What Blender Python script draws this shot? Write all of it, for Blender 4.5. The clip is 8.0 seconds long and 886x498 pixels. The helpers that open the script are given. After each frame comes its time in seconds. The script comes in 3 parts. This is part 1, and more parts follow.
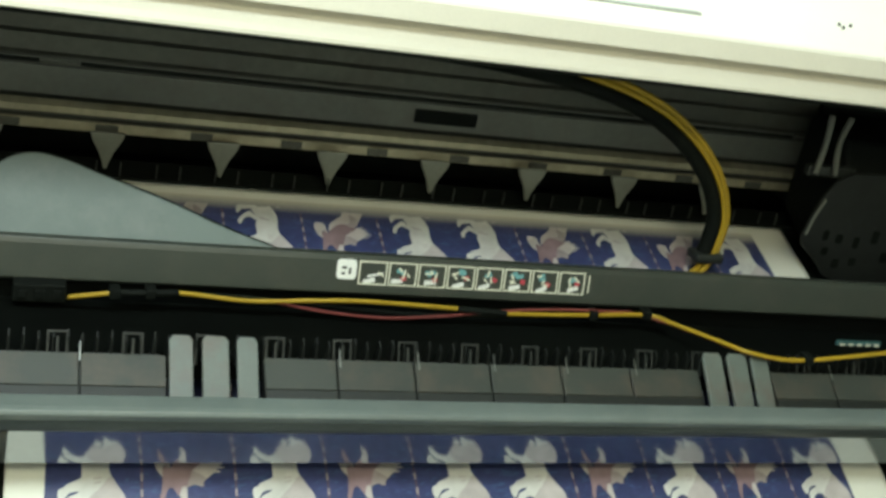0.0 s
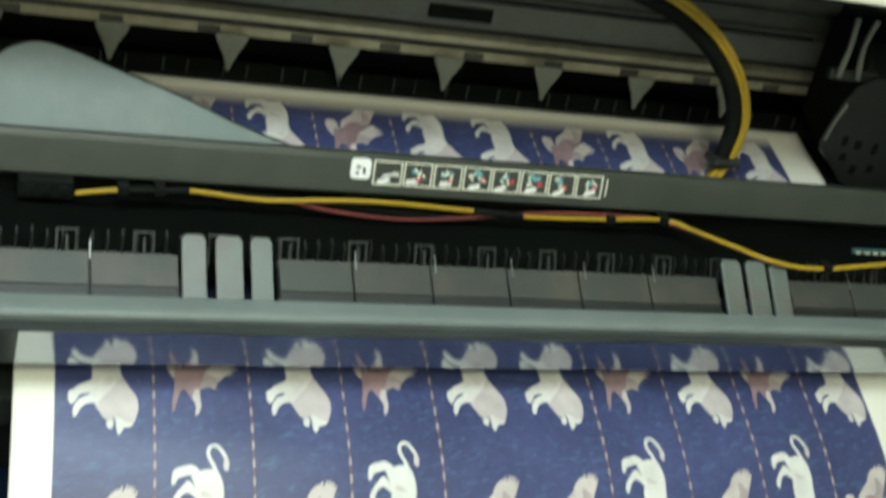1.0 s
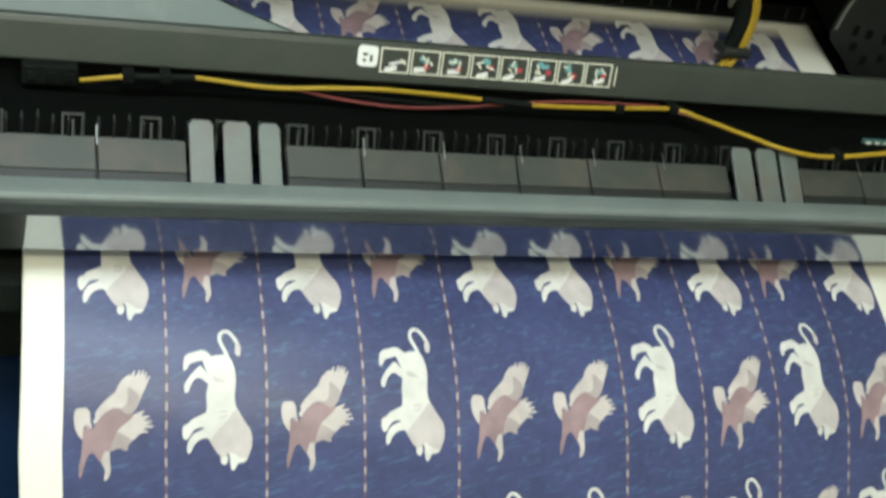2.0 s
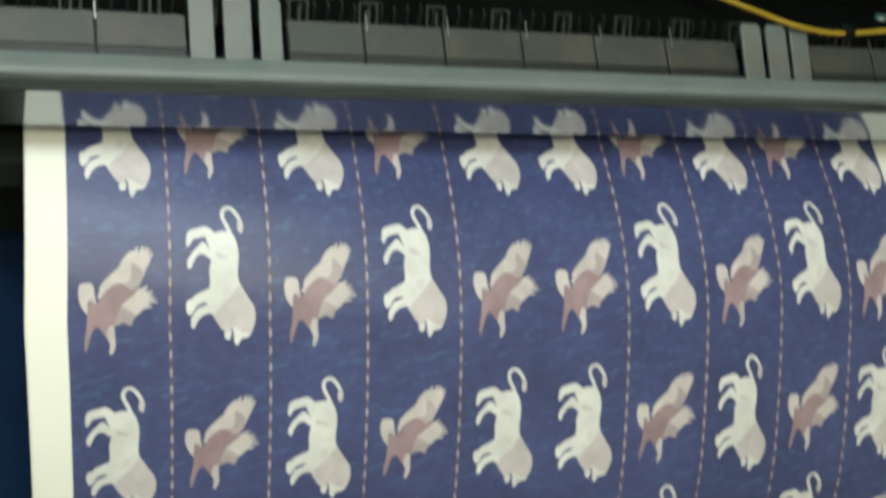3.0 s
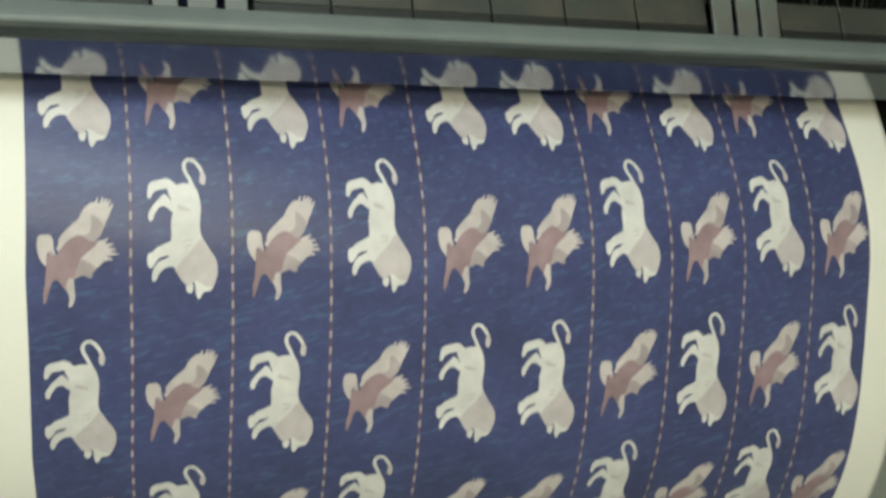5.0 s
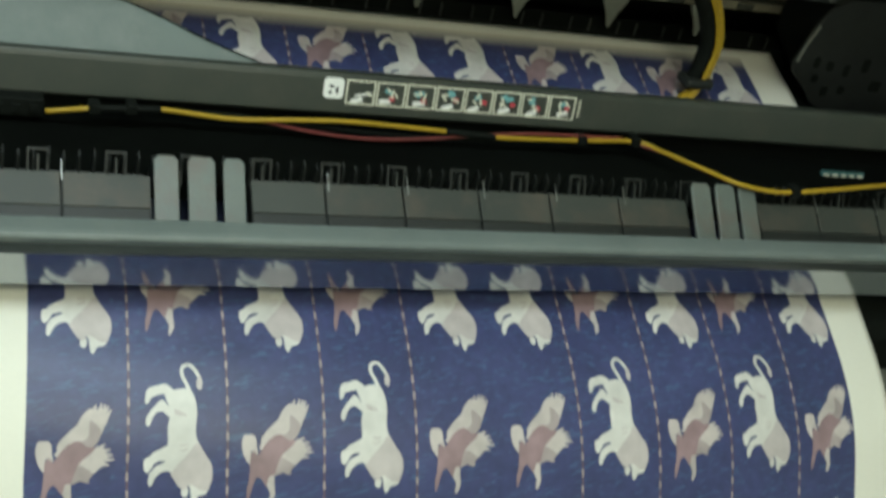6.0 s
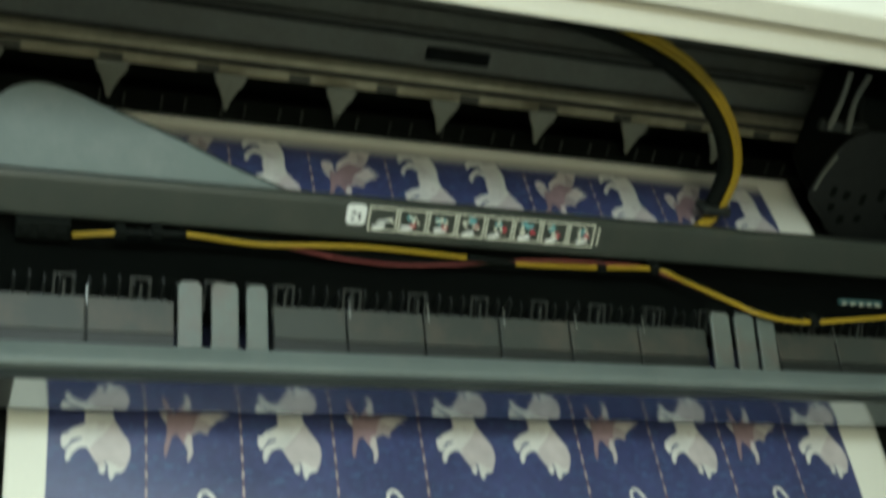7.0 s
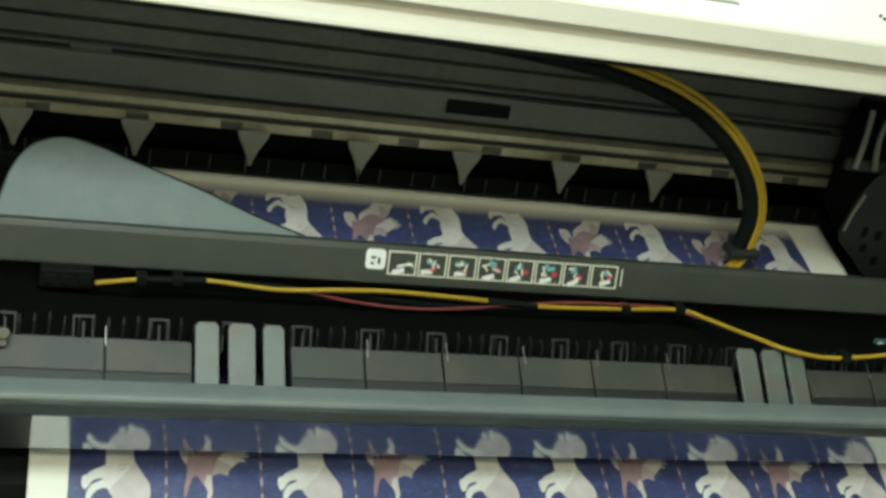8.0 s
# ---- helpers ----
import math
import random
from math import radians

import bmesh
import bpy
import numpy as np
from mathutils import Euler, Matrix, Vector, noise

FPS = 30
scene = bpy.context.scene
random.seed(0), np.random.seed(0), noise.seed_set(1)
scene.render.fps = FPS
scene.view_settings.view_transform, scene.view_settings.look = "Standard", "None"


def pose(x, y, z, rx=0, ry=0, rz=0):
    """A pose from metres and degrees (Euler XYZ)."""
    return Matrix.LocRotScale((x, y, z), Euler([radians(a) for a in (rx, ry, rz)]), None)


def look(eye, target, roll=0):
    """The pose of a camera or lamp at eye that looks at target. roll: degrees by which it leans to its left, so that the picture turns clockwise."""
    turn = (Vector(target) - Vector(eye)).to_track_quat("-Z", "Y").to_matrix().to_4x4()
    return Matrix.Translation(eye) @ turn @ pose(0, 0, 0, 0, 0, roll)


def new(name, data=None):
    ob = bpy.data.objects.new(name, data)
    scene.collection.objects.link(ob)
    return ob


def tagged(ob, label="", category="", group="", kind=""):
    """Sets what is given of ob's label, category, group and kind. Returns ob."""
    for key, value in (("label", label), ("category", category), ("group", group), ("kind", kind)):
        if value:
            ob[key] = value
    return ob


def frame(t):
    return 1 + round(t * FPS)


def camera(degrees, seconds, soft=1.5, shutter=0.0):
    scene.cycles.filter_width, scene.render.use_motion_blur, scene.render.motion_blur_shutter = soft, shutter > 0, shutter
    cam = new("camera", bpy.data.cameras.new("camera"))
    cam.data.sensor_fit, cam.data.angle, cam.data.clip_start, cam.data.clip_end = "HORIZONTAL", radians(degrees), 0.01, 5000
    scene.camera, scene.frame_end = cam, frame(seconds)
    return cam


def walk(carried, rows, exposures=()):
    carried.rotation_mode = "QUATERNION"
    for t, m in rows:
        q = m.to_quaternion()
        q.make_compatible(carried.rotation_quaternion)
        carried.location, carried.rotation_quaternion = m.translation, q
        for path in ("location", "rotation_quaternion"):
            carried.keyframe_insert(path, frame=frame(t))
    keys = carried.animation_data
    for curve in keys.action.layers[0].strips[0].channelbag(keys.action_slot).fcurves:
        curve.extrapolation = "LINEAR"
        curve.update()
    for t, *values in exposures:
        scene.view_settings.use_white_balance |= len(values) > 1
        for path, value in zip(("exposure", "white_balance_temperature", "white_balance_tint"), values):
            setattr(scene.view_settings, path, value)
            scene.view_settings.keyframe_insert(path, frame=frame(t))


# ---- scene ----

# ---- camera ----
cam = camera(38.0, 8.0, soft=3.0, shutter=0.8)
PATH = [
    (0.0, (-0.082, -0.967, 1.677), (0.603, 0.756, 0.928), 11.96),
    (0.4, (-0.108, -0.946, 1.662), (0.619, 0.748, 0.886), 11.79),
    (0.5, (-0.104, -0.941, 1.661), (0.614, 0.748, 0.866), 12.72),
    (1.0, (-0.108, -0.919, 1.660), (0.614, 0.721, 0.772), 13.75),
    (1.5, (-0.109, -0.920, 1.647), (0.607, 0.673, 0.673), 14.12),
    (1.7, (-0.114, -0.922, 1.636), (0.609, 0.664, 0.654), 14.07),
    (2.8, (-0.109, -0.939, 1.614), (0.610, 0.566, 0.509), 14.41),
    (2.9, (-0.104, -0.934, 1.621), (0.609, 0.557, 0.493), 14.73),
    (3.0, (-0.102, -0.930, 1.622), (0.605, 0.545, 0.470), 14.50),
    (3.1, (-0.105, -0.928, 1.623), (0.616, 0.524, 0.452), 15.01),
    (3.5, (-0.089, -0.940, 1.610), (0.667, 0.448, 0.384), 16.53),
    (4.0, (-0.093, -0.932, 1.616), (0.648, 0.382, 0.303), 18.17),
    (4.5, (-0.094, -0.931, 1.605), (0.647, 0.405, 0.316), 17.59),
    (5.0, (-0.102, -0.919, 1.618), (0.660, 0.490, 0.421), 16.73),
    (5.1, (-0.104, -0.923, 1.615), (0.657, 0.511, 0.448), 16.83),
    (5.2, (-0.108, -0.925, 1.616), (0.680, 0.550, 0.520), 15.57),
    (6.3, (-0.119, -0.901, 1.700), (0.648, 0.658, 0.708), 16.14),
    (6.5, (-0.127, -0.897, 1.696), (0.644, 0.677, 0.733), 16.35),
    (7.0, (-0.129, -0.898, 1.709), (0.621, 0.734, 0.828), 15.65),
    (7.1, (-0.120, -0.903, 1.701), (0.624, 0.746, 0.846), 14.70),
    (7.5, (-0.102, -0.933, 1.690), (0.587, 0.769, 0.896), 14.01),
    (7.8, (-0.069, -0.958, 1.659), (0.570, 0.785, 0.914), 12.02),
    (8.0, (-0.069, -0.958, 1.659), (0.564, 0.782, 0.902), 11.96),
]

walk(cam, [(t, look(eye, target, roll)) for t, eye, target, roll in PATH], exposures=[
    (0.0, 0.18, 6100, 2), (1.0, 0.42, 5950, 3), (1.5, 0.47, 5950, 6), (2.8, 0.24, 6150, 8), (3.5, 0.12, 6150, 8), (4.5, -0.06, 6350, 9),
    (5.2, 0.02, 6250, 8), (6.3, -0.14, 5950, 0), (7.0, -0.24, 5950, -2), (8.0, 0.10, 6100, 1)])

# ---- light ----
world = bpy.data.worlds.new("room_air")
scene.world = world
world.use_nodes = True
world.node_tree.nodes["Background"].inputs["Color"].default_value = (0.80, 0.95, 0.88, 1)
world.node_tree.nodes["Background"].inputs["Strength"].default_value = 0.05


def ceiling_tube(x, y, watts, sx, sy, colour):
    data = bpy.data.lights.new("ceiling_tube_light", "AREA")
    data.shape, data.size, data.size_y, data.energy, data.color = "RECTANGLE", sx, sy, watts, colour
    ob = new("ceiling_tube_light", data)
    ob.matrix_world = pose(x, y, 2.62)
    return ob


COOL, WARM = (0.92, 1.0, 0.98), (1.0, 0.92, 0.66)
ceiling_tube(-0.15, -0.60, 24, 1.2, 0.35, COOL)
ceiling_tube(0.10, -1.60, 28, 1.2, 0.35, WARM)
ceiling_tube(0.30, 1.00, 40, 1.5, 0.35, COOL)
ceiling_tube(-1.4, -0.2, 12, 0.35, 1.5, COOL)


# ---- materials ----
def mat(name, base, rough=0.5, metal=0.0, grain=60.0, vary=0.12, stain=4.0, stain_amount=0.12, bump=0.0, spec=0.5, dust=None, dust_amount=0.5):
    """Plain surface: base colour with fine grain and broad stains, uneven gloss and light relief."""
    m = bpy.data.materials.new(name)
    m.use_nodes = True
    n, l = m.node_tree.nodes, m.node_tree.links
    bsdf = n["Principled BSDF"]
    tc = n.new("ShaderNodeTexCoord")
    fine, broad = n.new("ShaderNodeTexNoise"), n.new("ShaderNodeTexNoise")
    fine.inputs["Scale"].default_value, broad.inputs["Scale"].default_value = grain, stain
    fine.inputs["Detail"].default_value, broad.inputs["Detail"].default_value = 5, 4
    for t in (fine, broad):
        l.new(tc.outputs["Object"], t.inputs["Vector"])
    m1, m2 = n.new("ShaderNodeMapRange"), n.new("ShaderNodeMapRange")
    for mm, tex, a in ((m1, fine, vary), (m2, broad, stain_amount)):
        mm.inputs["From Min"].default_value, mm.inputs["From Max"].default_value = 0.25, 0.75
        mm.inputs["To Min"].default_value, mm.inputs["To Max"].default_value = 1 - a, 1 + a
        l.new(tex.outputs["Fac"], mm.inputs["Value"])
    mul = n.new("ShaderNodeMath")
    mul.operation = "MULTIPLY"
    l.new(m1.outputs[0], mul.inputs[0]), l.new(m2.outputs[0], mul.inputs[1])
    mix = n.new("ShaderNodeVectorMath")
    mix.operation = "SCALE"
    mix.inputs[0].default_value = base
    l.new(mul.outputs[0], mix.inputs["Scale"])
    colour = mix.outputs[0]
    if dust:
        film = n.new("ShaderNodeTexNoise")
        film.inputs["Scale"].default_value, film.inputs["Detail"].default_value, film.inputs["Roughness"].default_value = 17, 8, 0.68
        l.new(tc.outputs["Object"], film.inputs["Vector"])
        rise = n.new("ShaderNodeMapRange")
        rise.inputs["From Min"].default_value, rise.inputs["From Max"].default_value, rise.inputs["To Max"].default_value = 0.46, 0.70, dust_amount
        l.new(film.outputs["Fac"], rise.inputs["Value"])
        cover = n.new("ShaderNodeMix")
        cover.data_type = "RGBA"
        l.new(rise.outputs[0], cover.inputs["Factor"]), l.new(colour, cover.inputs["A"])
        cover.inputs["B"].default_value = (*dust, 1)
        colour = cover.outputs["Result"]
    l.new(colour, bsdf.inputs["Base Color"])
    r = n.new("ShaderNodeMapRange")
    r.inputs["To Min"].default_value, r.inputs["To Max"].default_value = max(rough - 0.08, 0.02), min(rough + 0.08, 1)
    l.new(broad.outputs["Fac"], r.inputs["Value"]), l.new(r.outputs[0], bsdf.inputs["Roughness"])
    bsdf.inputs["Metallic"].default_value = metal
    bsdf.inputs["Specular IOR Level"].default_value = spec
    if bump:
        b = n.new("ShaderNodeBump")
        b.inputs["Strength"].default_value, b.inputs["Distance"].default_value = bump, 0.001
        l.new(fine.outputs["Fac"], b.inputs["Height"]), l.new(b.outputs[0], bsdf.inputs["Normal"])
    return m


def ink_blue():
    """Printed dark blue field with short wavy brush strokes."""
    m = mat("printed_blue_ink", (0.045, 0.052, 0.134), 0.38, grain=90, vary=0.16, stain=9, stain_amount=0.22, spec=0.4)
    n, l = m.node_tree.nodes, m.node_tree.links
    bsdf = n["Principled BSDF"]
    old = bsdf.inputs["Base Color"].links[0].from_socket
    tc = n.new("ShaderNodeTexCoord")
    mp = n.new("ShaderNodeMapping")
    mp.inputs["Rotation"].default_value = (0, radians(17), 0)
    sc = n.new("ShaderNodeMapping")
    sc.inputs["Scale"].default_value = (38, 240, 240)
    tex = n.new("ShaderNodeTexNoise")
    tex.inputs["Scale"].default_value, tex.inputs["Detail"].default_value, tex.inputs["Distortion"].default_value = 1.0, 2, 1.1
    l.new(tc.outputs["Object"], mp.inputs["Vector"]), l.new(mp.outputs[0], sc.inputs["Vector"]), l.new(sc.outputs[0], tex.inputs["Vector"])
    ramp = n.new("ShaderNodeValToRGB")
    ramp.color_ramp.elements[0].position, ramp.color_ramp.elements[1].position = 0.57, 0.66
    l.new(tex.outputs["Fac"], ramp.inputs["Fac"])
    k = n.new("ShaderNodeMath")
    k.operation, k.inputs[1].default_value = "MULTIPLY", 0.44
    l.new(ramp.outputs["Color"], k.inputs[0])
    mix = n.new("ShaderNodeMix")
    mix.data_type = "RGBA"
    l.new(k.outputs[0], mix.inputs["Factor"]), l.new(old, mix.inputs["A"])
    mix.inputs["B"].default_value = (0.075, 0.150, 0.26, 1)
    l.new(mix.outputs["Result"], bsdf.inputs["Base Color"])
    return m


PAPER = mat("white_plotter_paper", (0.73, 0.715, 0.625), 0.55, grain=300, vary=0.02, stain=5, stain_amount=0.03, bump=0.05, spec=0.3)
INK_BLUE = ink_blue()
INK_CREAM = mat("printed_cream_ink", (0.58, 0.565, 0.53), 0.45, grain=70, vary=0.08, stain=22, stain_amount=0.14, spec=0.35)
INK_SHADE = mat("printed_grey_pink_ink", (0.47, 0.425, 0.415), 0.45, grain=70, vary=0.10, stain=22, stain_amount=0.12, spec=0.35)
INK_PINK = mat("printed_dusky_pink_ink", (0.262, 0.180, 0.192), 0.45, grain=70, vary=0.14, stain=25, stain_amount=0.2, spec=0.35)
INK_MAUVE = mat("printed_grey_mauve_ink", (0.335, 0.285, 0.28), 0.45, grain=70, vary=0.12, stain=24, stain_amount=0.2, spec=0.35)
INK_WING = mat("printed_pale_mauve_ink", (0.47, 0.42, 0.40), 0.45, grain=70, vary=0.10, stain=24, stain_amount=0.16, spec=0.35)


def ink_part_laid():
    """The strip that the heads are still filling: paper at its upper edge, ink thickening in fine dots below."""
    m = mat("half_laid_ink", (0.70, 0.66, 0.52), 0.5, grain=260, vary=0.05, spec=0.35)
    n, l = m.node_tree.nodes, m.node_tree.links
    bsdf = n["Principled BSDF"]
    old = bsdf.inputs["Base Color"].links[0].from_socket
    tc, cut, dots = n.new("ShaderNodeTexCoord"), n.new("ShaderNodeSeparateXYZ"), n.new("ShaderNodeTexNoise")
    l.new(tc.outputs["Object"], cut.inputs[0]), l.new(tc.outputs["Object"], dots.inputs["Vector"])
    dots.inputs["Scale"].default_value, dots.inputs["Detail"].default_value = 420, 2
    grow = n.new("ShaderNodeMapRange")
    grow.inputs["From Min"].default_value, grow.inputs["From Max"].default_value = HALF_Y
    l.new(cut.outputs["Y"], grow.inputs["Value"])
    speck = n.new("ShaderNodeMath")
    speck.operation, speck.inputs[1].default_value, speck.inputs[2].default_value = "MULTIPLY_ADD", 0.3, -0.15
    l.new(dots.outputs["Fac"], speck.inputs[0])
    total = n.new("ShaderNodeMath")
    total.operation, total.use_clamp = "ADD", True
    l.new(grow.outputs[0], total.inputs[0]), l.new(speck.outputs[0], total.inputs[1])
    mix = n.new("ShaderNodeMix")
    mix.data_type = "RGBA"
    l.new(total.outputs[0], mix.inputs["Factor"]), l.new(old, mix.inputs["A"])
    mix.inputs["B"].default_value = (0.048, 0.055, 0.135, 1)
    l.new(mix.outputs["Result"], bsdf.inputs["Base Color"])
    return m


HALF_Y = (0.541, 0.514)
INK_HALF = ink_part_laid()
INK_RUST = mat("printed_rust_ink", (0.125, 0.080, 0.100), 0.45, grain=90, vary=0.2, spec=0.35)
INK_PEACH = mat("printed_peach_ink", (0.37, 0.30, 0.28), 0.45, grain=90, vary=0.2, spec=0.35)
DARK_GREY = mat("dark_grey_plastic", (0.018, 0.021, 0.018), 0.45, grain=400, vary=0.10, stain=5, stain_amount=0.2, bump=0.15)
BEAM_GREY = mat("charcoal_painted_beam", (0.034, 0.040, 0.031), 0.42, grain=500, vary=0.08, stain=4, stain_amount=0.15, bump=0.12, dust=(0.07, 0.066, 0.05), dust_amount=0.35)
BLACK = mat("black_plastic", (0.0065, 0.008, 0.0065), 0.62, grain=200, vary=0.2, stain=8, stain_amount=0.3, bump=0.1, spec=0.09)
# a deeper copy of BLACK: the front beam's shade is put into this colour
COMB_SHADE_BLACK = mat("shaded_black_plastic", (0.003, 0.0037, 0.003), 0.7, grain=200, vary=0.2, stain=8, stain_amount=0.3, spec=0.05)
# a paler copy of BLACK: the haze over the dark cavity is painted in
HAZED_BLACK = mat("haze_lifted_black_housing", (0.0085, 0.0105, 0.008), 0.6, grain=90, vary=0.2, stain=5, stain_amount=0.35, spec=0.15)
MID_GREY = mat("mid_grey_plastic", (0.125, 0.148, 0.140), 0.40, grain=500, vary=0.05, stain=7, stain_amount=0.12, bump=0.10, dust=(0.18, 0.195, 0.18), dust_amount=0.4)
FLAP_GREY = mat("matt_grey_flap_plastic", (0.034, 0.039, 0.032), 0.5, grain=400, vary=0.06, stain=7, stain_amount=0.15, bump=0.1, dust=(0.085, 0.066, 0.048), dust_amount=0.6)
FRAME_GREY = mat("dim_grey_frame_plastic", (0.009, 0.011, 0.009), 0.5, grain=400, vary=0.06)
RIB_GREY = mat("dark_rib_plastic", (0.007, 0.0085, 0.007), 0.55, grain=400, vary=0.06, spec=0.25)
TAB_GREY = mat("light_grey_tab_plastic", (0.105, 0.122, 0.108), 0.42, grain=300, vary=0.06, stain=14, stain_amount=0.15, bump=0.08, dust=(0.115, 0.075, 0.06), dust_amount=0.6)
GLOSS = mat("polished_dark_grey_strip", (0.35, 0.37, 0.39), 0.12, metal=1.0, grain=150, vary=0.04, stain=5, stain_amount=0.05)
COVER_GREY = mat("satin_grey_cover", (0.122, 0.150, 0.138), 0.56, grain=500, vary=0.05, stain=9, stain_amount=0.14, bump=0.08, dust=(0.185, 0.205, 0.190), dust_amount=0.6)
CREAM = mat("cream_painted_housing", (0.66, 0.615, 0.51), 0.38, grain=300, vary=0.03, stain=3, stain_amount=0.06, bump=0.05)
RAIL = mat("brushed_aluminium_rail", (0.48, 0.44, 0.31), 0.38, metal=0.7, grain=90, vary=0.12, stain=6, stain_amount=0.2, dust=(0.20, 0.17, 0.11), dust_amount=0.5)
RAIL_DARK = mat("dark_anodised_rail", (0.080, 0.082, 0.066), 0.42, metal=0.3, grain=90, vary=0.15, stain=6, stain_amount=0.25, dust=(0.06, 0.05, 0.038), dust_amount=0.5)
STEEL = mat("bright_steel", (0.34, 0.35, 0.33), 0.42, metal=1.0, grain=120, vary=0.1)
RAIL_FACE = mat("grey_rail_paint", (0.125, 0.13, 0.11), 0.45, grain=120, vary=0.1, stain=5, stain_amount=0.2, dust=(0.10, 0.09, 0.07), dust_amount=0.5)
SHOULDER = mat("dull_grey_lip_paint", (0.075, 0.085, 0.085), 0.32, metal=0.6, grain=200, vary=0.1, stain=6, stain_amount=0.2, spec=0.4)
CHEEK = mat("worn_grey_metal", (0.018, 0.020, 0.018), 0.45, metal=0.4, grain=90, vary=0.15, stain=20, stain_amount=0.25)
SPIKE = mat("grey_pinch_arm_plastic", (0.32, 0.33, 0.28), 0.5, grain=200, vary=0.08, stain=12, stain_amount=0.15, dust=(0.15, 0.14, 0.11), dust_amount=0.4)
ARM_GREY = mat("dim_grey_arm_plastic", (0.150, 0.158, 0.128), 0.5, grain=200, vary=0.08, stain=12, stain_amount=0.2, dust=(0.09, 0.085, 0.065), dust_amount=0.5)
YELLOW = mat("yellow_cable_sheath", (0.38, 0.25, 0.012), 0.4, grain=60, vary=0.08)
RED = mat("red_wire_sheath", (0.17, 0.035, 0.03), 0.45, grain=60, vary=0.1)
STICKER = mat("white_sticker_film", (0.80, 0.80, 0.76), 0.35, grain=90, vary=0.03)
LINE_CREAM = mat("pale_printed_border", (0.80, 0.78, 0.62), 0.4, grain=90, vary=0.06)
TEAL = mat("teal_print", (0.16, 0.38, 0.40), 0.4, grain=90, vary=0.1)
TAG_TEAL = mat("dull_teal_tag", (0.045, 0.11, 0.11), 0.5, grain=90, vary=0.15)
SIGN_RED = mat("red_print", (0.50, 0.05, 0.07), 0.4, grain=90, vary=0.1)
FLAG_BLUE = mat("deep_blue_poster_ink", (0.003, 0.014, 0.044), 0.6, grain=90, vary=0.1, stain=7, stain_amount=0.15, spec=0.08)
FLAG_RED = mat("red_poster_ink", (0.40, 0.036, 0.015), 0.4, grain=90, vary=0.05, stain=6, stain_amount=0.08)
FLAG_YELLOW = mat("yellow_poster_ink", (0.43, 0.33, 0.009), 0.4, grain=90, vary=0.05)
# unprinted poster paper, its white dulled to paint in the hanging sheet's shadow
POSTER_SHADED_WHITE = mat("shaded_poster_paper", (0.44, 0.445, 0.385), 0.5, grain=200, vary=0.03, stain=5, stain_amount=0.06)
CLOTH = mat("grey_bin_cloth", (0.21, 0.225, 0.20), 0.8, grain=500, vary=0.08, stain=4, stain_amount=0.1, bump=0.3)
WALL = mat("white_wall_paint", (0.78, 0.78, 0.74), 0.8, grain=60, vary=0.03, stain=1.5, stain_amount=0.05, bump=0.1)
FLOOR = mat("grey_floor_vinyl", (0.30, 0.31, 0.29), 0.5, grain=80, vary=0.1, stain=2, stain_amount=0.12)


# ---- building helpers ----
def part(name, bm, material, parent=None, label="", smooth=False):
    me = bpy.data.meshes.new(name)
    bm.to_mesh(me)
    bm.free()
    for m in material if isinstance(material, (list, tuple)) else (material,):
        me.materials.append(m)
    if smooth:
        me.shade_smooth()
    ob = new(name, me)
    ob.parent = parent
    return tagged(ob, label)


def box(x0, x1, y0, y1, z0, z1, bevel=0.0, turn=None):
    bm = bmesh.new()
    bmesh.ops.create_cube(bm, size=1)
    bmesh.ops.scale(bm, vec=(x1 - x0, y1 - y0, z1 - z0), verts=bm.verts)
    if bevel:
        bmesh.ops.bevel(bm, geom=list(bm.edges), offset=bevel, segments=2, profile=0.5, affect="EDGES")
    if turn is not None:
        bmesh.ops.transform(bm, matrix=turn, verts=bm.verts)
    bmesh.ops.translate(bm, vec=((x0 + x1) / 2, (y0 + y1) / 2, (z0 + z1) / 2), verts=bm.verts)
    return bm


def extrude(profile, x0, x1, bevel=0.0, steps=1):
    """A closed (y, z) outline drawn out along x."""
    bm = bmesh.new()
    rings = [[bm.verts.new((x0 + (x1 - x0) * k / steps, y, z)) for y, z in profile] for k in range(steps + 1)]
    n = len(profile)
    for a, b in zip(rings, rings[1:]):
        for i in range(n):
            bm.faces.new((a[i], a[(i + 1) % n], b[(i + 1) % n], b[i]))
    bm.faces.new(rings[0][::-1]), bm.faces.new(rings[-1])
    bmesh.ops.recalc_face_normals(bm, faces=bm.faces)
    if bevel:
        bmesh.ops.bevel(bm, geom=[e for e in bm.edges if e.calc_face_angle(0) > 0.5], offset=bevel, segments=2, profile=0.5, affect="EDGES")
    return bm


def plate(outline, thick, place, bevel=0.0):
    """A flat (x, y) outline of some thickness, laid with the matrix place (its front at +z)."""
    bm = bmesh.new()
    f = bm.faces.new([bm.verts.new((x, y, 0)) for x, y in outline])
    if f.normal.z < 0:
        f.normal_flip()
    bm.normal_update()
    r = bmesh.ops.extrude_face_region(bm, geom=[f])
    bmesh.ops.translate(bm, vec=(0, 0, thick), verts=[v for v in r["geom"] if isinstance(v, bmesh.types.BMVert)])
    bmesh.ops.recalc_face_normals(bm, faces=bm.faces)
    if bevel:
        bmesh.ops.bevel(bm, geom=[e for e in bm.edges if e.calc_face_angle(0) > 0.9], offset=bevel, segments=2, profile=0.5, affect="EDGES")
    bmesh.ops.transform(bm, matrix=place, verts=bm.verts)
    return bm


def slope_frame(x, y, z, degrees):
    """Local x along the machine, local y up the slope towards the back, local z out of the slope."""
    return Matrix.Translation((x, y, z)) @ Matrix.Rotation(radians(degrees), 4, "X")


